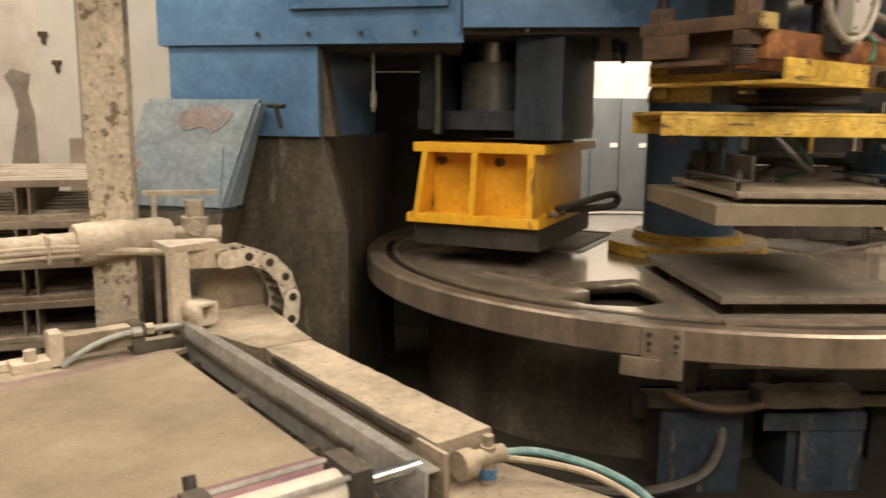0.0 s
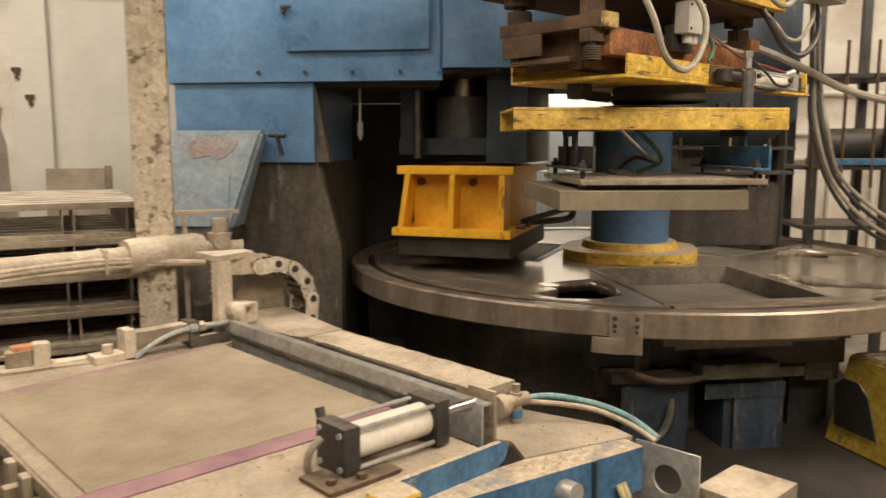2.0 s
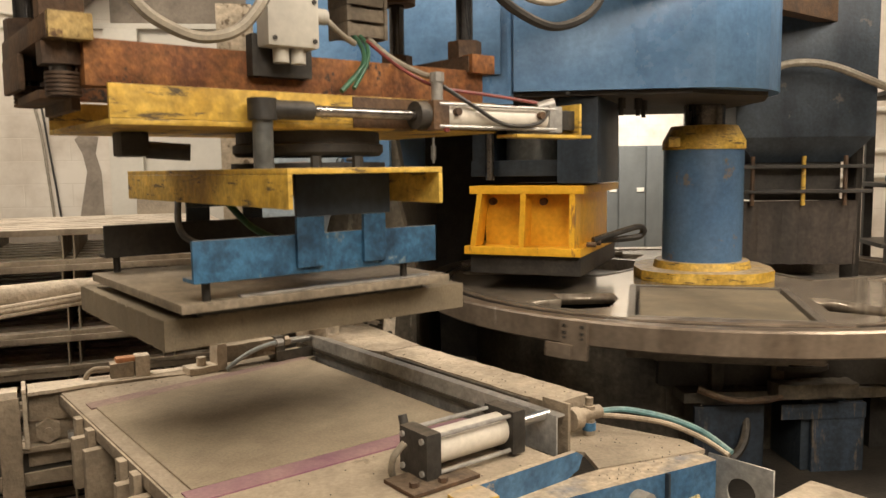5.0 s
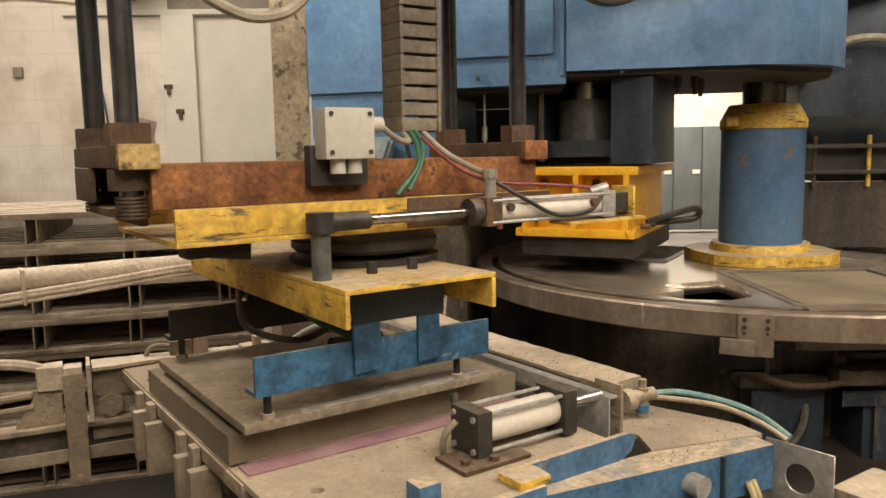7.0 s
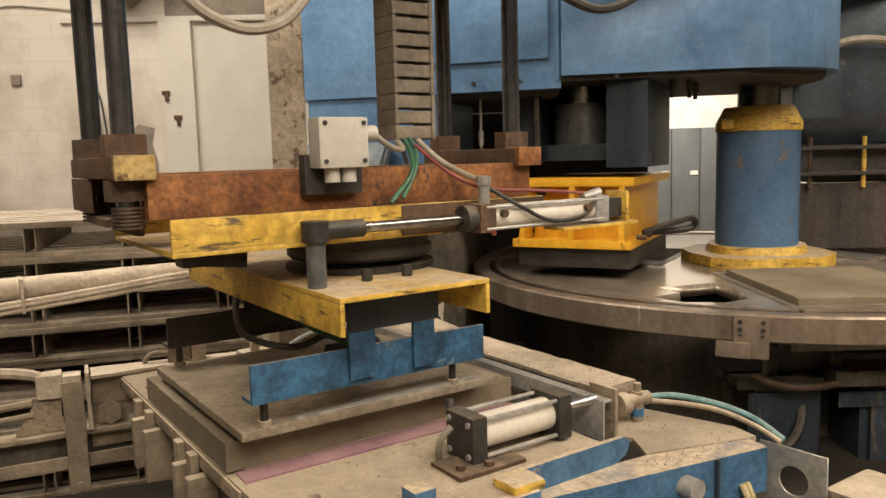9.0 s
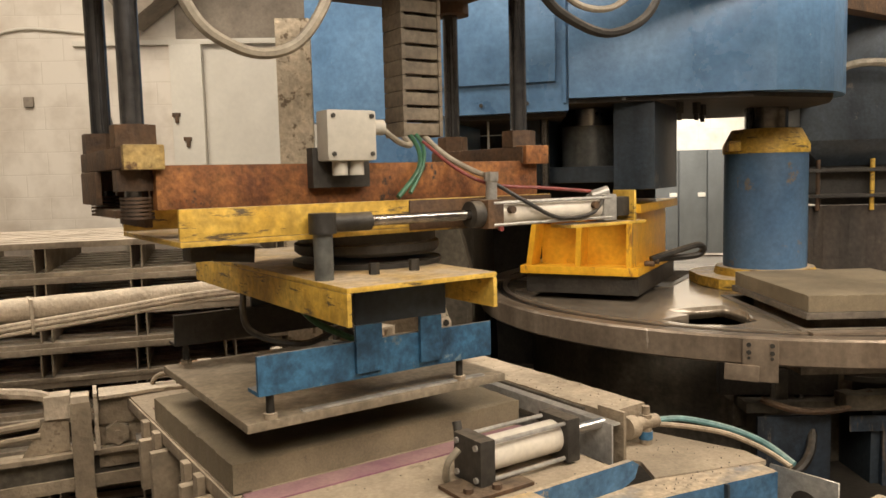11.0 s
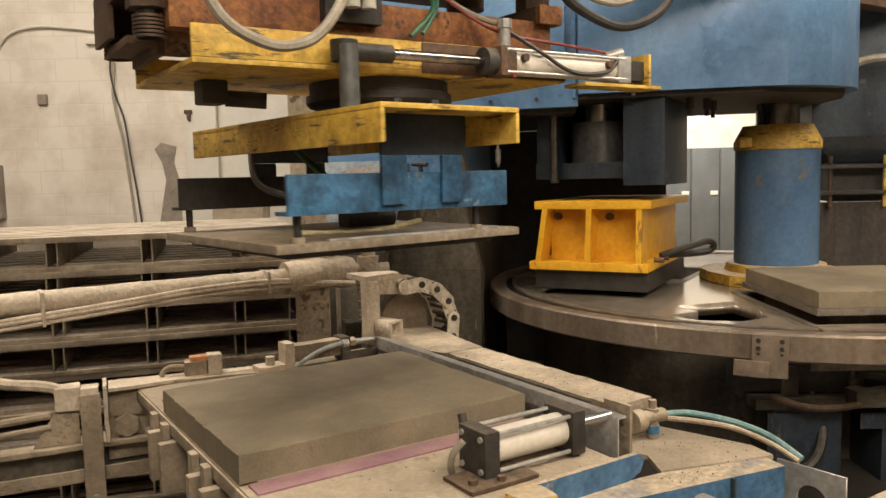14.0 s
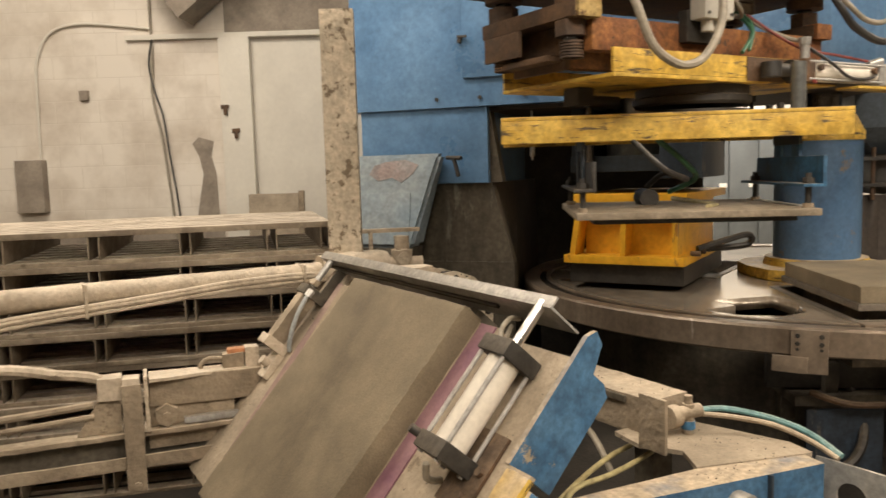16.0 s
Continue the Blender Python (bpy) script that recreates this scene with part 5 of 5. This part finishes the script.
AX = (0.50, 0.21)                                       # where the gripper head turns
grip = thing("slab_gripper", "rusty and yellow vacuum slab gripper on four rods", "gripper", DECK)
for sx in (-1, 1):
    for sy in (-1, 1):
        x, y = 0.41 + sx * 0.57, 0.27 + sy * 0.18
        r = part("guide_rod", rod(B(), (x, y, 0.60), (x, y, 1.95), 0.026, 24), ROD, grip, "dark oily steel rod")
        part("nut", rod(B(), (x, y, 0.765), (x, y, 0.815), 0.052, 6), RUST_DARK, r)
        part("nut", rod(B(), (x, y, 0.665), (x, y, 0.713), 0.052, 6), RUST_DARK, r)
        bm = B()
        for k in range(6):
            rod(bm, (x, y, 0.600 + 0.009 * k), (x, y, 0.606 + 0.009 * k), 0.037, 14)
        part("thread", bm, RUST_DARK, r)
for x in (-0.16, 0.98):
    part("tie_bar", box(B(), x - 0.045, x + 0.045, 0.02, 0.52, 0.715, 0.765, 0.006), RUST_DARK, grip, "dusty brown tie bar")
    part("tie_end", box(B(), x - 0.042, x + 0.047, 0.005, 0.055, 0.712, 0.768, 0.005), OCHRE if x < 0 else RUST, grip, "worn ochre tie bar end")
    part("web_plate", box(B(), x - 0.050, x - 0.035, 0.30, 0.50, 0.63, 0.714, 0.004), RUST_DARK, grip)
    part("web_plate", box(B(), x + 0.03, x + 0.05, 0.16, 0.44, 0.575, 0.714, 0.004), RUST_DARK, grip)
    part("end_cleat", box(B(), x - 0.034, x + 0.029, 0.17, 0.42, 0.60, 0.62, 0.004), RUST_DARK, grip)
for y in (0.06, 0.44):
    part("rust_beam", box(B(), -0.13, 1.0, y - 0.03, y + 0.03, 0.62, 0.722, 0.004), RUST, grip, "orange rusty cross beam")
uc = part("upper_channel", box(B(), -0.10, 1.0, -0.03, 0.55, 0.535, 0.548, 0.003), YELLOW, grip, "chipped yellow upper channel")
for y in (-0.03, 0.538):
    part("flange", box(B(), -0.10, 1.0, y, y + 0.012, 0.5485, 0.622, 0.003), YELLOW, uc)
part("rust_patch", box(B(), 0.50, 1.0, -0.034, -0.0305, 0.540, 0.620, 0.001), RUST_DARK, grip, "bare rusty end of the channel")
part("bearing", lathe(B(), [(0.0, 0.47), (0.20, 0.47), (0.21, 0.48), (0.21, 0.50), (0.20, 0.505), (0.20, 0.535), (0.0, 0.535)], 40, AX), BLACK, grip, "black slewing bearing")
part("stop_block", box(B(), 0.0, 0.07, 0.25, 0.33, 0.472, 0.535, 0.010), BLACK, grip)
part("stop_buffer", rod(B(), (0.07, 0.28, 0.49), (0.17, 0.24, 0.482), 0.022, 14), BLACK, grip, "black stop buffer")
# slewing cylinder
sc = part("slew_cylinder", rod(B(), (0.75, -0.075, 0.575), (1.16, -0.075, 0.575), 0.034, 28), WHITE_TUBE, grip, "cream slewing cylinder")
for x in (0.70, 1.14):
    part("end_cap", box(B(), x, x + 0.055, -0.115, -0.035, 0.535, 0.615, 0.006), RUST_DARK if x < 1 else ALU, sc)
part("nose", rod(B(), (0.665, -0.075, 0.575), (0.70, -0.075, 0.575), 0.037, 20), BLACK, sc)
part("mount", box(B(), 1.195, 1.27, -0.10, -0.05, 0.545, 0.605, 0.006), BLACK, sc)
bm = B()
box(bm, 1.265, 1.275, -0.12, -0.03, 0.53, 0.625, 0.002)
box(bm, 1.0, 1.32, -0.12, -0.03, 0.52, 0.53, 0.002)
part("end_angle", bm, YELLOW, sc, "yellow angle plate")
for x, y in ((0.78, -0.04), (1.10, -0.04)):
    part("port", rod(B(), (x, y - 0.07, 0.585), (x, y - 0.085, 0.585), 0.011, 10), RUST_DARK, sc)
bm = B()
rod(bm, (0.735, -0.085, 0.615), (0.735, -0.085, 0.665), 0.016, 12)
rod(bm, (0.735, -0.085, 0.665), (0.735, -0.085, 0.69), 0.020, 8)
part("fitting", bm, ALU, sc)
part("fitting", rod(B(), (1.12, -0.08, 0.61), (1.17, -0.10, 0.625), 0.016, 10), ALU, sc)
for z in (0.545, 0.605):
    part("tie_rod", rod(B(), (0.72, -0.112, z), (1.17, -0.112, z), 0.005, 8), ALU, sc)
bm = B()
tube(bm, [(0.60, 0.05, 0.78), (0.66, -0.03, 0.70), (0.76, -0.06, 0.655), (0.95, -0.07, 0.64), (1.12, -0.08, 0.625)], 0.005)
part("hose", bm, HOSE_RED, sc, "red air hose")
bm = B()
tube(bm, [(0.75, -0.09, 0.655), (0.84, -0.12, 0.60), (0.95, -0.12, 0.555), (1.08, -0.12, 0.56), (1.14, -0.11, 0.60)], 0.006)
part("hose", bm, HOSE_BLACK, sc)
part("indicator", rod(B(), (0.735, -0.12, 0.535), (0.735, -0.13, 0.535), 0.007, 10), HOSE_RED, sc)
slew_rod = part("slew_rod", rod(B(), (0.29, -0.075, 0.575), (0.84, -0.075, 0.575), 0.014, 16), STEEL_ROD, grip, "oily piston rod")
part("rod_end", rod(B(), (0.30, -0.075, 0.575), (0.42, -0.075, 0.575), 0.023, 14), BLACK, slew_rod)
part("eye", rod(B(), (0.29, -0.075, 0.55), (0.29, -0.075, 0.60), 0.034, 18), BLACK, slew_rod)
# enclosure, cable chain, cables
eb = part("junction_box", box(B(), 0.252, 0.388, -0.07, -0.005, 0.725, 0.85, 0.010), BOX_GREY, grip, "dusty grey junction box")
for x in (0.268, 0.374):
    for z in (0.742, 0.835):
        part("screw", rod(B(), (x, -0.07, z), (x, -0.074, z), 0.006, 8), BLACK, eb)
for x in (0.30, 0.345):
    part("gland", rod(B(), (x, -0.035, 0.69), (x, -0.035, 0.725), 0.020, 10), BOX_GREY, eb)
part("gland", rod(B(), (0.388, -0.035, 0.81), (0.425, -0.035, 0.81), 0.020, 10), BOX_GREY, eb)
part("bracket", box(B(), 0.24, 0.40, -0.005, 0.03, 0.66, 0.76, 0.002), BLACK, eb)
for k in range(26):
    z = 0.80 + 0.043 * k
    bm = B()
    box(bm, 0.575, 0.695, 0.10, 0.112, z, z + 0.034, 0.003)
    box(bm, 0.575, 0.695, 0.185, 0.197, z, z + 0.034, 0.003)
    box(bm, 0.568, 0.58, 0.095, 0.20, z - 0.004, z + 0.038, 0.003)
    box(bm, 0.69, 0.702, 0.095, 0.20, z - 0.004, z + 0.038, 0.003)
    part("chain_link", bm, CHAIN, grip)
for pts, mt, r in (([(0.42, -0.035, 0.81), (0.48, -0.02, 0.775), (0.56, 0.05, 0.77), (0.58, 0.14, 0.81)], HOSE_GREY, 0.008),
                   ([(0.60, 0.14, 0.82), (0.585, 0.05, 0.76), (0.54, -0.02, 0.70), (0.46, -0.045, 0.63)], HOSE_GREEN, 0.007),
                   ([(0.62, 0.14, 0.82), (0.60, 0.05, 0.77), (0.56, -0.01, 0.71), (0.50, -0.04, 0.64)], HOSE_GREEN, 0.006),
                   ([(0.64, 0.14, 0.82), (0.67, 0.04, 0.74), (0.72, -0.04, 0.69), (0.735, -0.085, 0.68)], HOSE_GREY, 0.008)):
    bm = B()
    tube(bm, pts, r)
    part("cable", bm, mt, grip)

# turning head under the bearing
head_t = part("turning_head", box(B(), -0.30, 0.125, -0.455, 0.69, 0.424, 0.437, 0.003), YELLOW, grip, "chipped yellow turning channel")
for x in (-0.30, 0.113):
    part("flange", box(B(), x, x + 0.012, -0.455, 0.69, 0.347, 0.4235, 0.003), YELLOW, head_t)
for x, y in ((-0.04, -0.33), (0.08, -0.33)):
    part("bolt", rod(B(), (x, y, 0.425), (x, y, 0.455), 0.014, 6), BLACK, head_t)
part("pivot_pin", rod(B(), (-0.183, -0.34, 0.425), (-0.183, -0.34, 0.575), 0.024, 20), SCUFF, head_t, "dark steel pivot pin")
part("bearing_plate", lathe(B(), [(0.0, 0.426), (0.215, 0.426), (0.215, 0.440), (0.0, 0.440)], 36, (0.09, -0.055)), BLACK, head_t)
for y0, mt in ((-0.365, BLUE_WORN), (0.335, BLACK)):
    near = y0 < 0
    f0, f1 = (y0 - 0.0125, y0 - 0.0005) if near else (y0 + 0.0125, y0 + 0.0245)
    part("cross_bar", box(B(), -0.372, 0.302, y0, y0 + 0.012, 0.172, 0.268, 0.003), mt, head_t, "chipped blue cross bar" if near else "black cross bar")
    part("bar_foot", box(B(), -0.372, 0.302, y0 + 0.0125, y0 + 0.07, 0.172, 0.182, 0.002), mt, head_t)
    for x0, x1, z0 in ((-0.122, -0.048, 0.188), (0.065, 0.131, 0.188)):
        part("hanger", box(B(), x0, x1, f0, f1, z0, 0.3095, 0.003), mt if near else BLUE_DARK, head_t, "dark blue hanger plate")
    part("hanger_web", box(B(), -0.122, 0.145, f0, f1, 0.310, 0.412, 0.002), BLUE_DARK, head_t, "dark blue hanger web")
    for x in (-0.33, 0.22):
        part("foot_bolt", rod(B(), (x, y0 + 0.04, 0.1062), (x, y0 + 0.04, 0.215), 0.010, 10), BLACK, head_t)
        part("foot_nut", rod(B(), (x, y0 + 0.04, 0.183), (x, y0 + 0.04, 0.200), 0.019, 6), BLACK, head_t)
        part("foot_nut", rod(B(), (x, y0 + 0.04, 0.1062), (x, y0 + 0.04, 0.120), 0.017, 12), DUSTY, head_t)
bm = box(B(), -0.395, 0.365, -0.345, 0.40, 0.084, 0.106, 0.004)
vac_plate = part("vacuum_plate", bm, VAC, head_t, "dusty flat vacuum plate")
part("seal", box(B(), -0.34, 0.31, -0.29, 0.34, 0.0665, 0.084), BLACK, vac_plate, "black sealing frame")
part("plate_strip", box(B(), -0.25, 0.30, -0.335, -0.315, 0.1062, 0.112, 0.002), ALU, vac_plate, "bright steel strip")
part("vacuum_pump", rod(B(), (0.05, 0.10, 0.13), (0.22, 0.10, 0.13), 0.035, 16), BLACK, head_t)
for pts, mt, r in (([(-0.20, 0.20, 0.34), (-0.22, 0.10, 0.24), (-0.10, 0.0, 0.20), (0.05, 0.05, 0.22), (0.12, 0.10, 0.17)], HOSE_BLACK, 0.010),
                   ([(-0.10, 0.10, 0.34), (-0.06, 0.0, 0.26), (0.04, -0.06, 0.20), (0.12, 0.02, 0.15)], HOSE_GREEN, 0.010),
                   ([(-0.20, -0.05, 0.11), (0.0, -0.12, 0.105), (0.25, -0.02, 0.12)], HOSE_YELLOW, 0.009)):
    bm = B()
    tube(bm, pts, r)
    part("hose", bm, mt, head_t)

for o in head_t.children:
    if not o.name.startswith("flange"):
        o.location = (-0.09, 0.055, 0.012)

# ---------------------------------------------------------------- slabs


def slab(name, label):
    bm = B()
    bmesh.ops.create_grid(bm, x_segments=72, y_segments=60, size=0.5)
    for v in bm.verts:
        v.co.x, v.co.y = v.co.x * 0.889, v.co.y * 0.745
    bmesh.ops.solidify(bm, geom=list(bm.faces), thickness=0.075)
    zs = [v.co.z for v in bm.verts]
    top = max(zs)
    for v in bm.verts:
        v.co.z += 0.075 - top
    for v in bm.verts:
        edge = abs(abs(v.co.x) - 0.4445) < 1e-4 or abs(abs(v.co.y) - 0.3725) < 1e-4
        if edge:
            d = noise.noise(v.co * 34) * 0.005
            v.co.x -= math.copysign(max(d, 0), v.co.x)
            v.co.y -= math.copysign(max(d, 0), v.co.y)
            if v.co.z > 0.05:
                v.co.z -= 0.002 + max(0.0, noise.noise(v.co * 50)) * 0.009
    return solid(name, bm, CONCRETE, label, "concrete slab")


slab_a = slab("concrete_slab", "grey-brown freshly pressed concrete slab with crumbly edges")
slab_b = slab("concrete_slab", "grey-brown freshly pressed concrete slab in a turntable mould")

# ---------------------------------------------------------------- loose things round the machine
step = thing("step_stool", "scuffed yellow plastic step stool on the floor", "step stool", pose(0.99, -1.22, 0, 0, 0, 12))
bm = B()
hull8(bm, (-0.25, 0.16, -0.20, 0.22), (-0.17, 0.10, -0.13, 0.17), 0.0, 0.46)
bmesh.ops.bevel(bm, geom=list(bm.edges), offset=0.014, segments=2, affect="EDGES")
part("body", bm, YELLOW_STEP, step)
bm = B()
hull8(bm, (0.13, 0.42, -0.18, 0.20), (0.11, 0.38, -0.13, 0.16), 0.0, 0.22)
bmesh.ops.bevel(bm, geom=list(bm.edges), offset=0.014, segments=2, affect="EDGES")
part("lower_step", bm, YELLOW_STEP, step)
for k in range(3):
    part("tread", box(B(), -0.15, 0.08, -0.10 + 0.09 * k, -0.04 + 0.09 * k, 0.458, 0.468, 0.003), DUSTY, step)
# The body is solid; black pieces paint the shade inside slot and opening.
part("hand_slot", box(B(), -0.07, 0.03, -0.150, -0.130, 0.375, 0.41, 0.003), BLACK, step, "black piece for the shade in the hand slot")
bm = prism(B(), [(-0.12, 0.12), (0.14, 0.12), (0.11, 0.34), (0.06, 0.39), (-0.03, 0.39), (-0.09, 0.34)], -0.004, 0.004)
bmesh.ops.transform(bm, matrix=pose(-0.25, 0.005, 0.0, 90, 0, -90) @ pose(0, 0, 0, 10, 0, 0), verts=bm.verts)
part("side_opening", bm, BLACK, step, "black plate for the shade in the side opening", smooth=False)

bundle = thing("hose_bundle", "grey hoses hanging in a loop behind the gripper", "hoses")
for k in range(4):
    o = 0.035 * k
    bm = B()
    tube(bm, [(1.15 + o, 0.15 + o, 2.6), (1.18 + o, 0.15 + o, 2.0), (1.22 + o, 0.18, 1.6), (1.42 + o, 0.2 + o, 1.16 + o), (1.80 + o, 0.25, 0.86 + o), (2.4, 0.4, 0.80 + o), (3.4, 0.7 + o, 0.95)], 0.014)
    part("hose", bm, HOSE_GREY if k % 2 else HOSE_BLACK, bundle)
stand = thing("valve_stand", "dark steel stand with threaded rods and valves", "stand", pose(1.75, 0.75, 0, 0, 0, -10))
for x, y in ((-0.25, -0.2), (0.25, -0.2), (-0.25, 0.3), (0.25, 0.3)):
    part("leg", box(B(), x - 0.03, x + 0.03, y - 0.03, y + 0.03, 0.0, 2.7, 0.003), BLACK, stand)
for z in (0.9, 1.32, 1.95):
    part("shelf", box(B(), -0.32, 0.34, -0.25, 0.34, z, z + 0.03, 0.003), BLACK, stand)
for x in (-0.28, -0.08, 0.12):
    part("threaded_rod", rod(B(), (x, -0.27, 1.2), (x, -0.27, 2.2), 0.012, 8), RUST_DARK, stand)
part("motor", rod(B(), (-0.15, -0.05, 1.50), (0.28, -0.05, 1.50), 0.11, 20), BLACK, stand)
part("blue_tray", box(B(), -0.2, 0.42, -0.28, 0.1, 1.355, 1.40, 0.004), BLUE_WORN, stand)
for k in range(9):
    lk = thing("locker", "tall grey steel locker against the far wall", "locker", pose(-1.6 + 0.46 * k, 8.4, 0), "row of lockers")
    part("cabinet", box(B(), 0.0, 0.45, 0.0, 0.5, 0.0, 1.83, 0.006), LOCKER, lk)
    part("door", box(B(), 0.015, 0.435, -0.012, 0.0, 0.08, 1.80, 0.004), LOCKER, lk)
    part("lock", box(B(), 0.30, 0.42, -0.03, -0.012, 1.06, 1.13, 0.004), WALL_PLAIN, lk, "white lock plate")

# ---------------------------------------------------------------- movement


def keyed(t, keys):
    """A value that glides from key to key without overshoot."""
    if t <= keys[0][0]:
        return keys[0][1]
    for i in range(len(keys) - 1):
        (t0, v0), (t1, v1) = keys[i], keys[i + 1]
        if t <= t1:
            def slope(j):
                if j <= 0 or j >= len(keys) - 1:
                    return 0.0
                a = (keys[j][1] - keys[j - 1][1]) / (keys[j][0] - keys[j - 1][0])
                b = (keys[j + 1][1] - keys[j][1]) / (keys[j + 1][0] - keys[j][0])
                return 0.0 if a * b <= 0 else 2 * a * b / (a + b)
            h = t1 - t0
            u = (t - t0) / h
            return ((2 * u ** 3 - 3 * u ** 2 + 1) * v0 + (u ** 3 - 2 * u ** 2 + u) * h * slope(i)
                    + (-2 * u ** 3 + 3 * u ** 2) * v1 + (u ** 3 - u ** 2) * h * slope(i + 1))
    return keys[-1][1]


TRAVEL = [(0, 2.775), (0.5, 2.755), (1, 2.735), (1.5, 2.575), (2, 2.12), (2.5, 1.59), (3, 1.05), (3.5, 0.59), (4, 0.27), (4.6, 0.03), (5, 0.0), (13.3, 0.0), (13.6, 0.012),
          (14, 0.033), (14.5, 0.172), (15, 0.383), (15.5, 0.722), (16, 1.19)]
FLOAT = [(0, 0.034), (4.2, 0.034), (6.0, 0.0), (16, 0.0)]   # how far the loaded vacuum plate rides up on its bolts
LIFT = [(0, 0.351), (0.5, 0.431), (1, 0.463), (1.5, 0.466), (4.2, 0.466), (5.2, 0.27), (6.3, 0.045), (6.5, 0.012), (7, 0.0), (10.3, 0.0), (10.5, 0.014), (11, 0.072), (11.5, 0.141), (12, 0.231),
        (12.5, 0.322), (13, 0.419), (13.5, 0.465), (16, 0.470)]
SLEW = [(0, 54), (1.5, 52), (2.0, 50), (2.5, 36), (3, 16), (3.5, 2), (4, 0), (13.7, 0), (14, 5), (14.5, 33), (15, 48), (15.5, 52), (16, 54)]
TILTING = [(0, 0), (14.1, 0), (14.5, 7), (15, 25), (15.5, 35), (16, 48)]
TURNING = [(0, 0), (2.1, 0), (2.3, 2.5), (2.5, 8), (2.7, 15.5), (2.9, 25.5), (3.2, 40), (3.6, 56), (4, 68), (4.6, 88), (5.2, 108), (5.8, 119), (6.1, 120), (16, 120)]
EJECT_A = [(0, 0.06), (0.35, 0.055), (0.8, 0.0), (1.25, -0.10), (16, -0.10)]
EJECT_B = [(0, -0.085), (8.6, -0.085), (9.9, 0.06), (16, 0.06)]
PRESSING = [(0, 0.0), (2.0, 0.0), (2.4, 0.008), (4.2, 0.008), (6.5, 0.008), (7.5, 0.008), (8.2, -0.01), (10.3, -0.06), (16, -0.06)]


def motions():
    times = [0.1 * k for k in range(161)]
    pivot = Matrix.Translation((0.4, 0, -0.15))
    back = Matrix.Translation((-0.4, 0, 0.15))
    axis = Matrix.Translation((AX[0], AX[1], 0))
    rows_grip, rows_head, rows_rod, rows_tilt, rows_table, rows_trolley, rows_press, rows_a, rows_b, rows_plate = [], [], [], [], [], [], [], [], [], []
    rest = Matrix.Translation((0.4445, 0.3725, 0.0))
    for t in times:
        s, z, a = keyed(t, TRAVEL), keyed(t, LIFT), keyed(t, SLEW)
        carriage = DECK @ Matrix.Translation((s, 0, z))
        turn = axis @ Matrix.Rotation(radians(a), 4, "Z")
        rows_grip.append((t, carriage))
        rows_trolley.append((t, DECK @ Matrix.Translation((s, 0, 0))))
        rows_head.append((t, turn))
        rows_plate.append((t, Matrix.Translation((-0.09, 0.055, 0.012 + keyed(t, FLOAT)))))
        pin = turn @ Vector((-0.273, -0.285, 0))
        rows_rod.append((t, Matrix.Translation((pin.x - 0.29, 0, 0))))
        tip = DECK @ pivot @ Matrix.Rotation(radians(-keyed(t, TILTING)), 4, "Y") @ back
        rows_tilt.append((t, tip))
        spin = Matrix.Translation((TC[0], TC[1], TZ)) @ Matrix.Rotation(radians(keyed(t, TURNING)), 4, "Z")
        rows_table.append((t, spin))
        rows_press.append((t, PM @ Matrix.Translation((0, 0, keyed(t, PRESSING)))))
        if t < 10.25:
            rows_a.append((t, carriage @ Matrix.Translation((0, 0, keyed(t, FLOAT))) @ turn @ axis.inverted() @ rest))
        else:
            rows_a.append((t, tip @ rest))
        pl, c, yaw = MOULDS[2]
        rows_b.append((t, spin @ pose(c[0], c[1], keyed(t, EJECT_B) + 0.002, 0, 0, yaw + 90)))
    walk(grip, rows_grip)
    walk(trolley, rows_trolley)
    walk(head_t, rows_head)
    walk(vac_plate, rows_plate)
    walk(slew_rod, rows_rod)
    walk(tilt, rows_tilt)
    walk(table, rows_table)
    walk(presshead, rows_press)
    walk(slab_a, rows_a)
    walk(slab_b, rows_b)
    for k, (pl, c, yaw) in enumerate(MOULDS):
        keys = EJECT_A if k == 0 else EJECT_B if k == 2 else [(0, -0.085), (16, -0.085)]
        walk(pl, [(t, pose(c[0], c[1], keyed(t, keys), 0, 0, yaw)) for t in (times if k != 1 else (0, 16))])


motions()
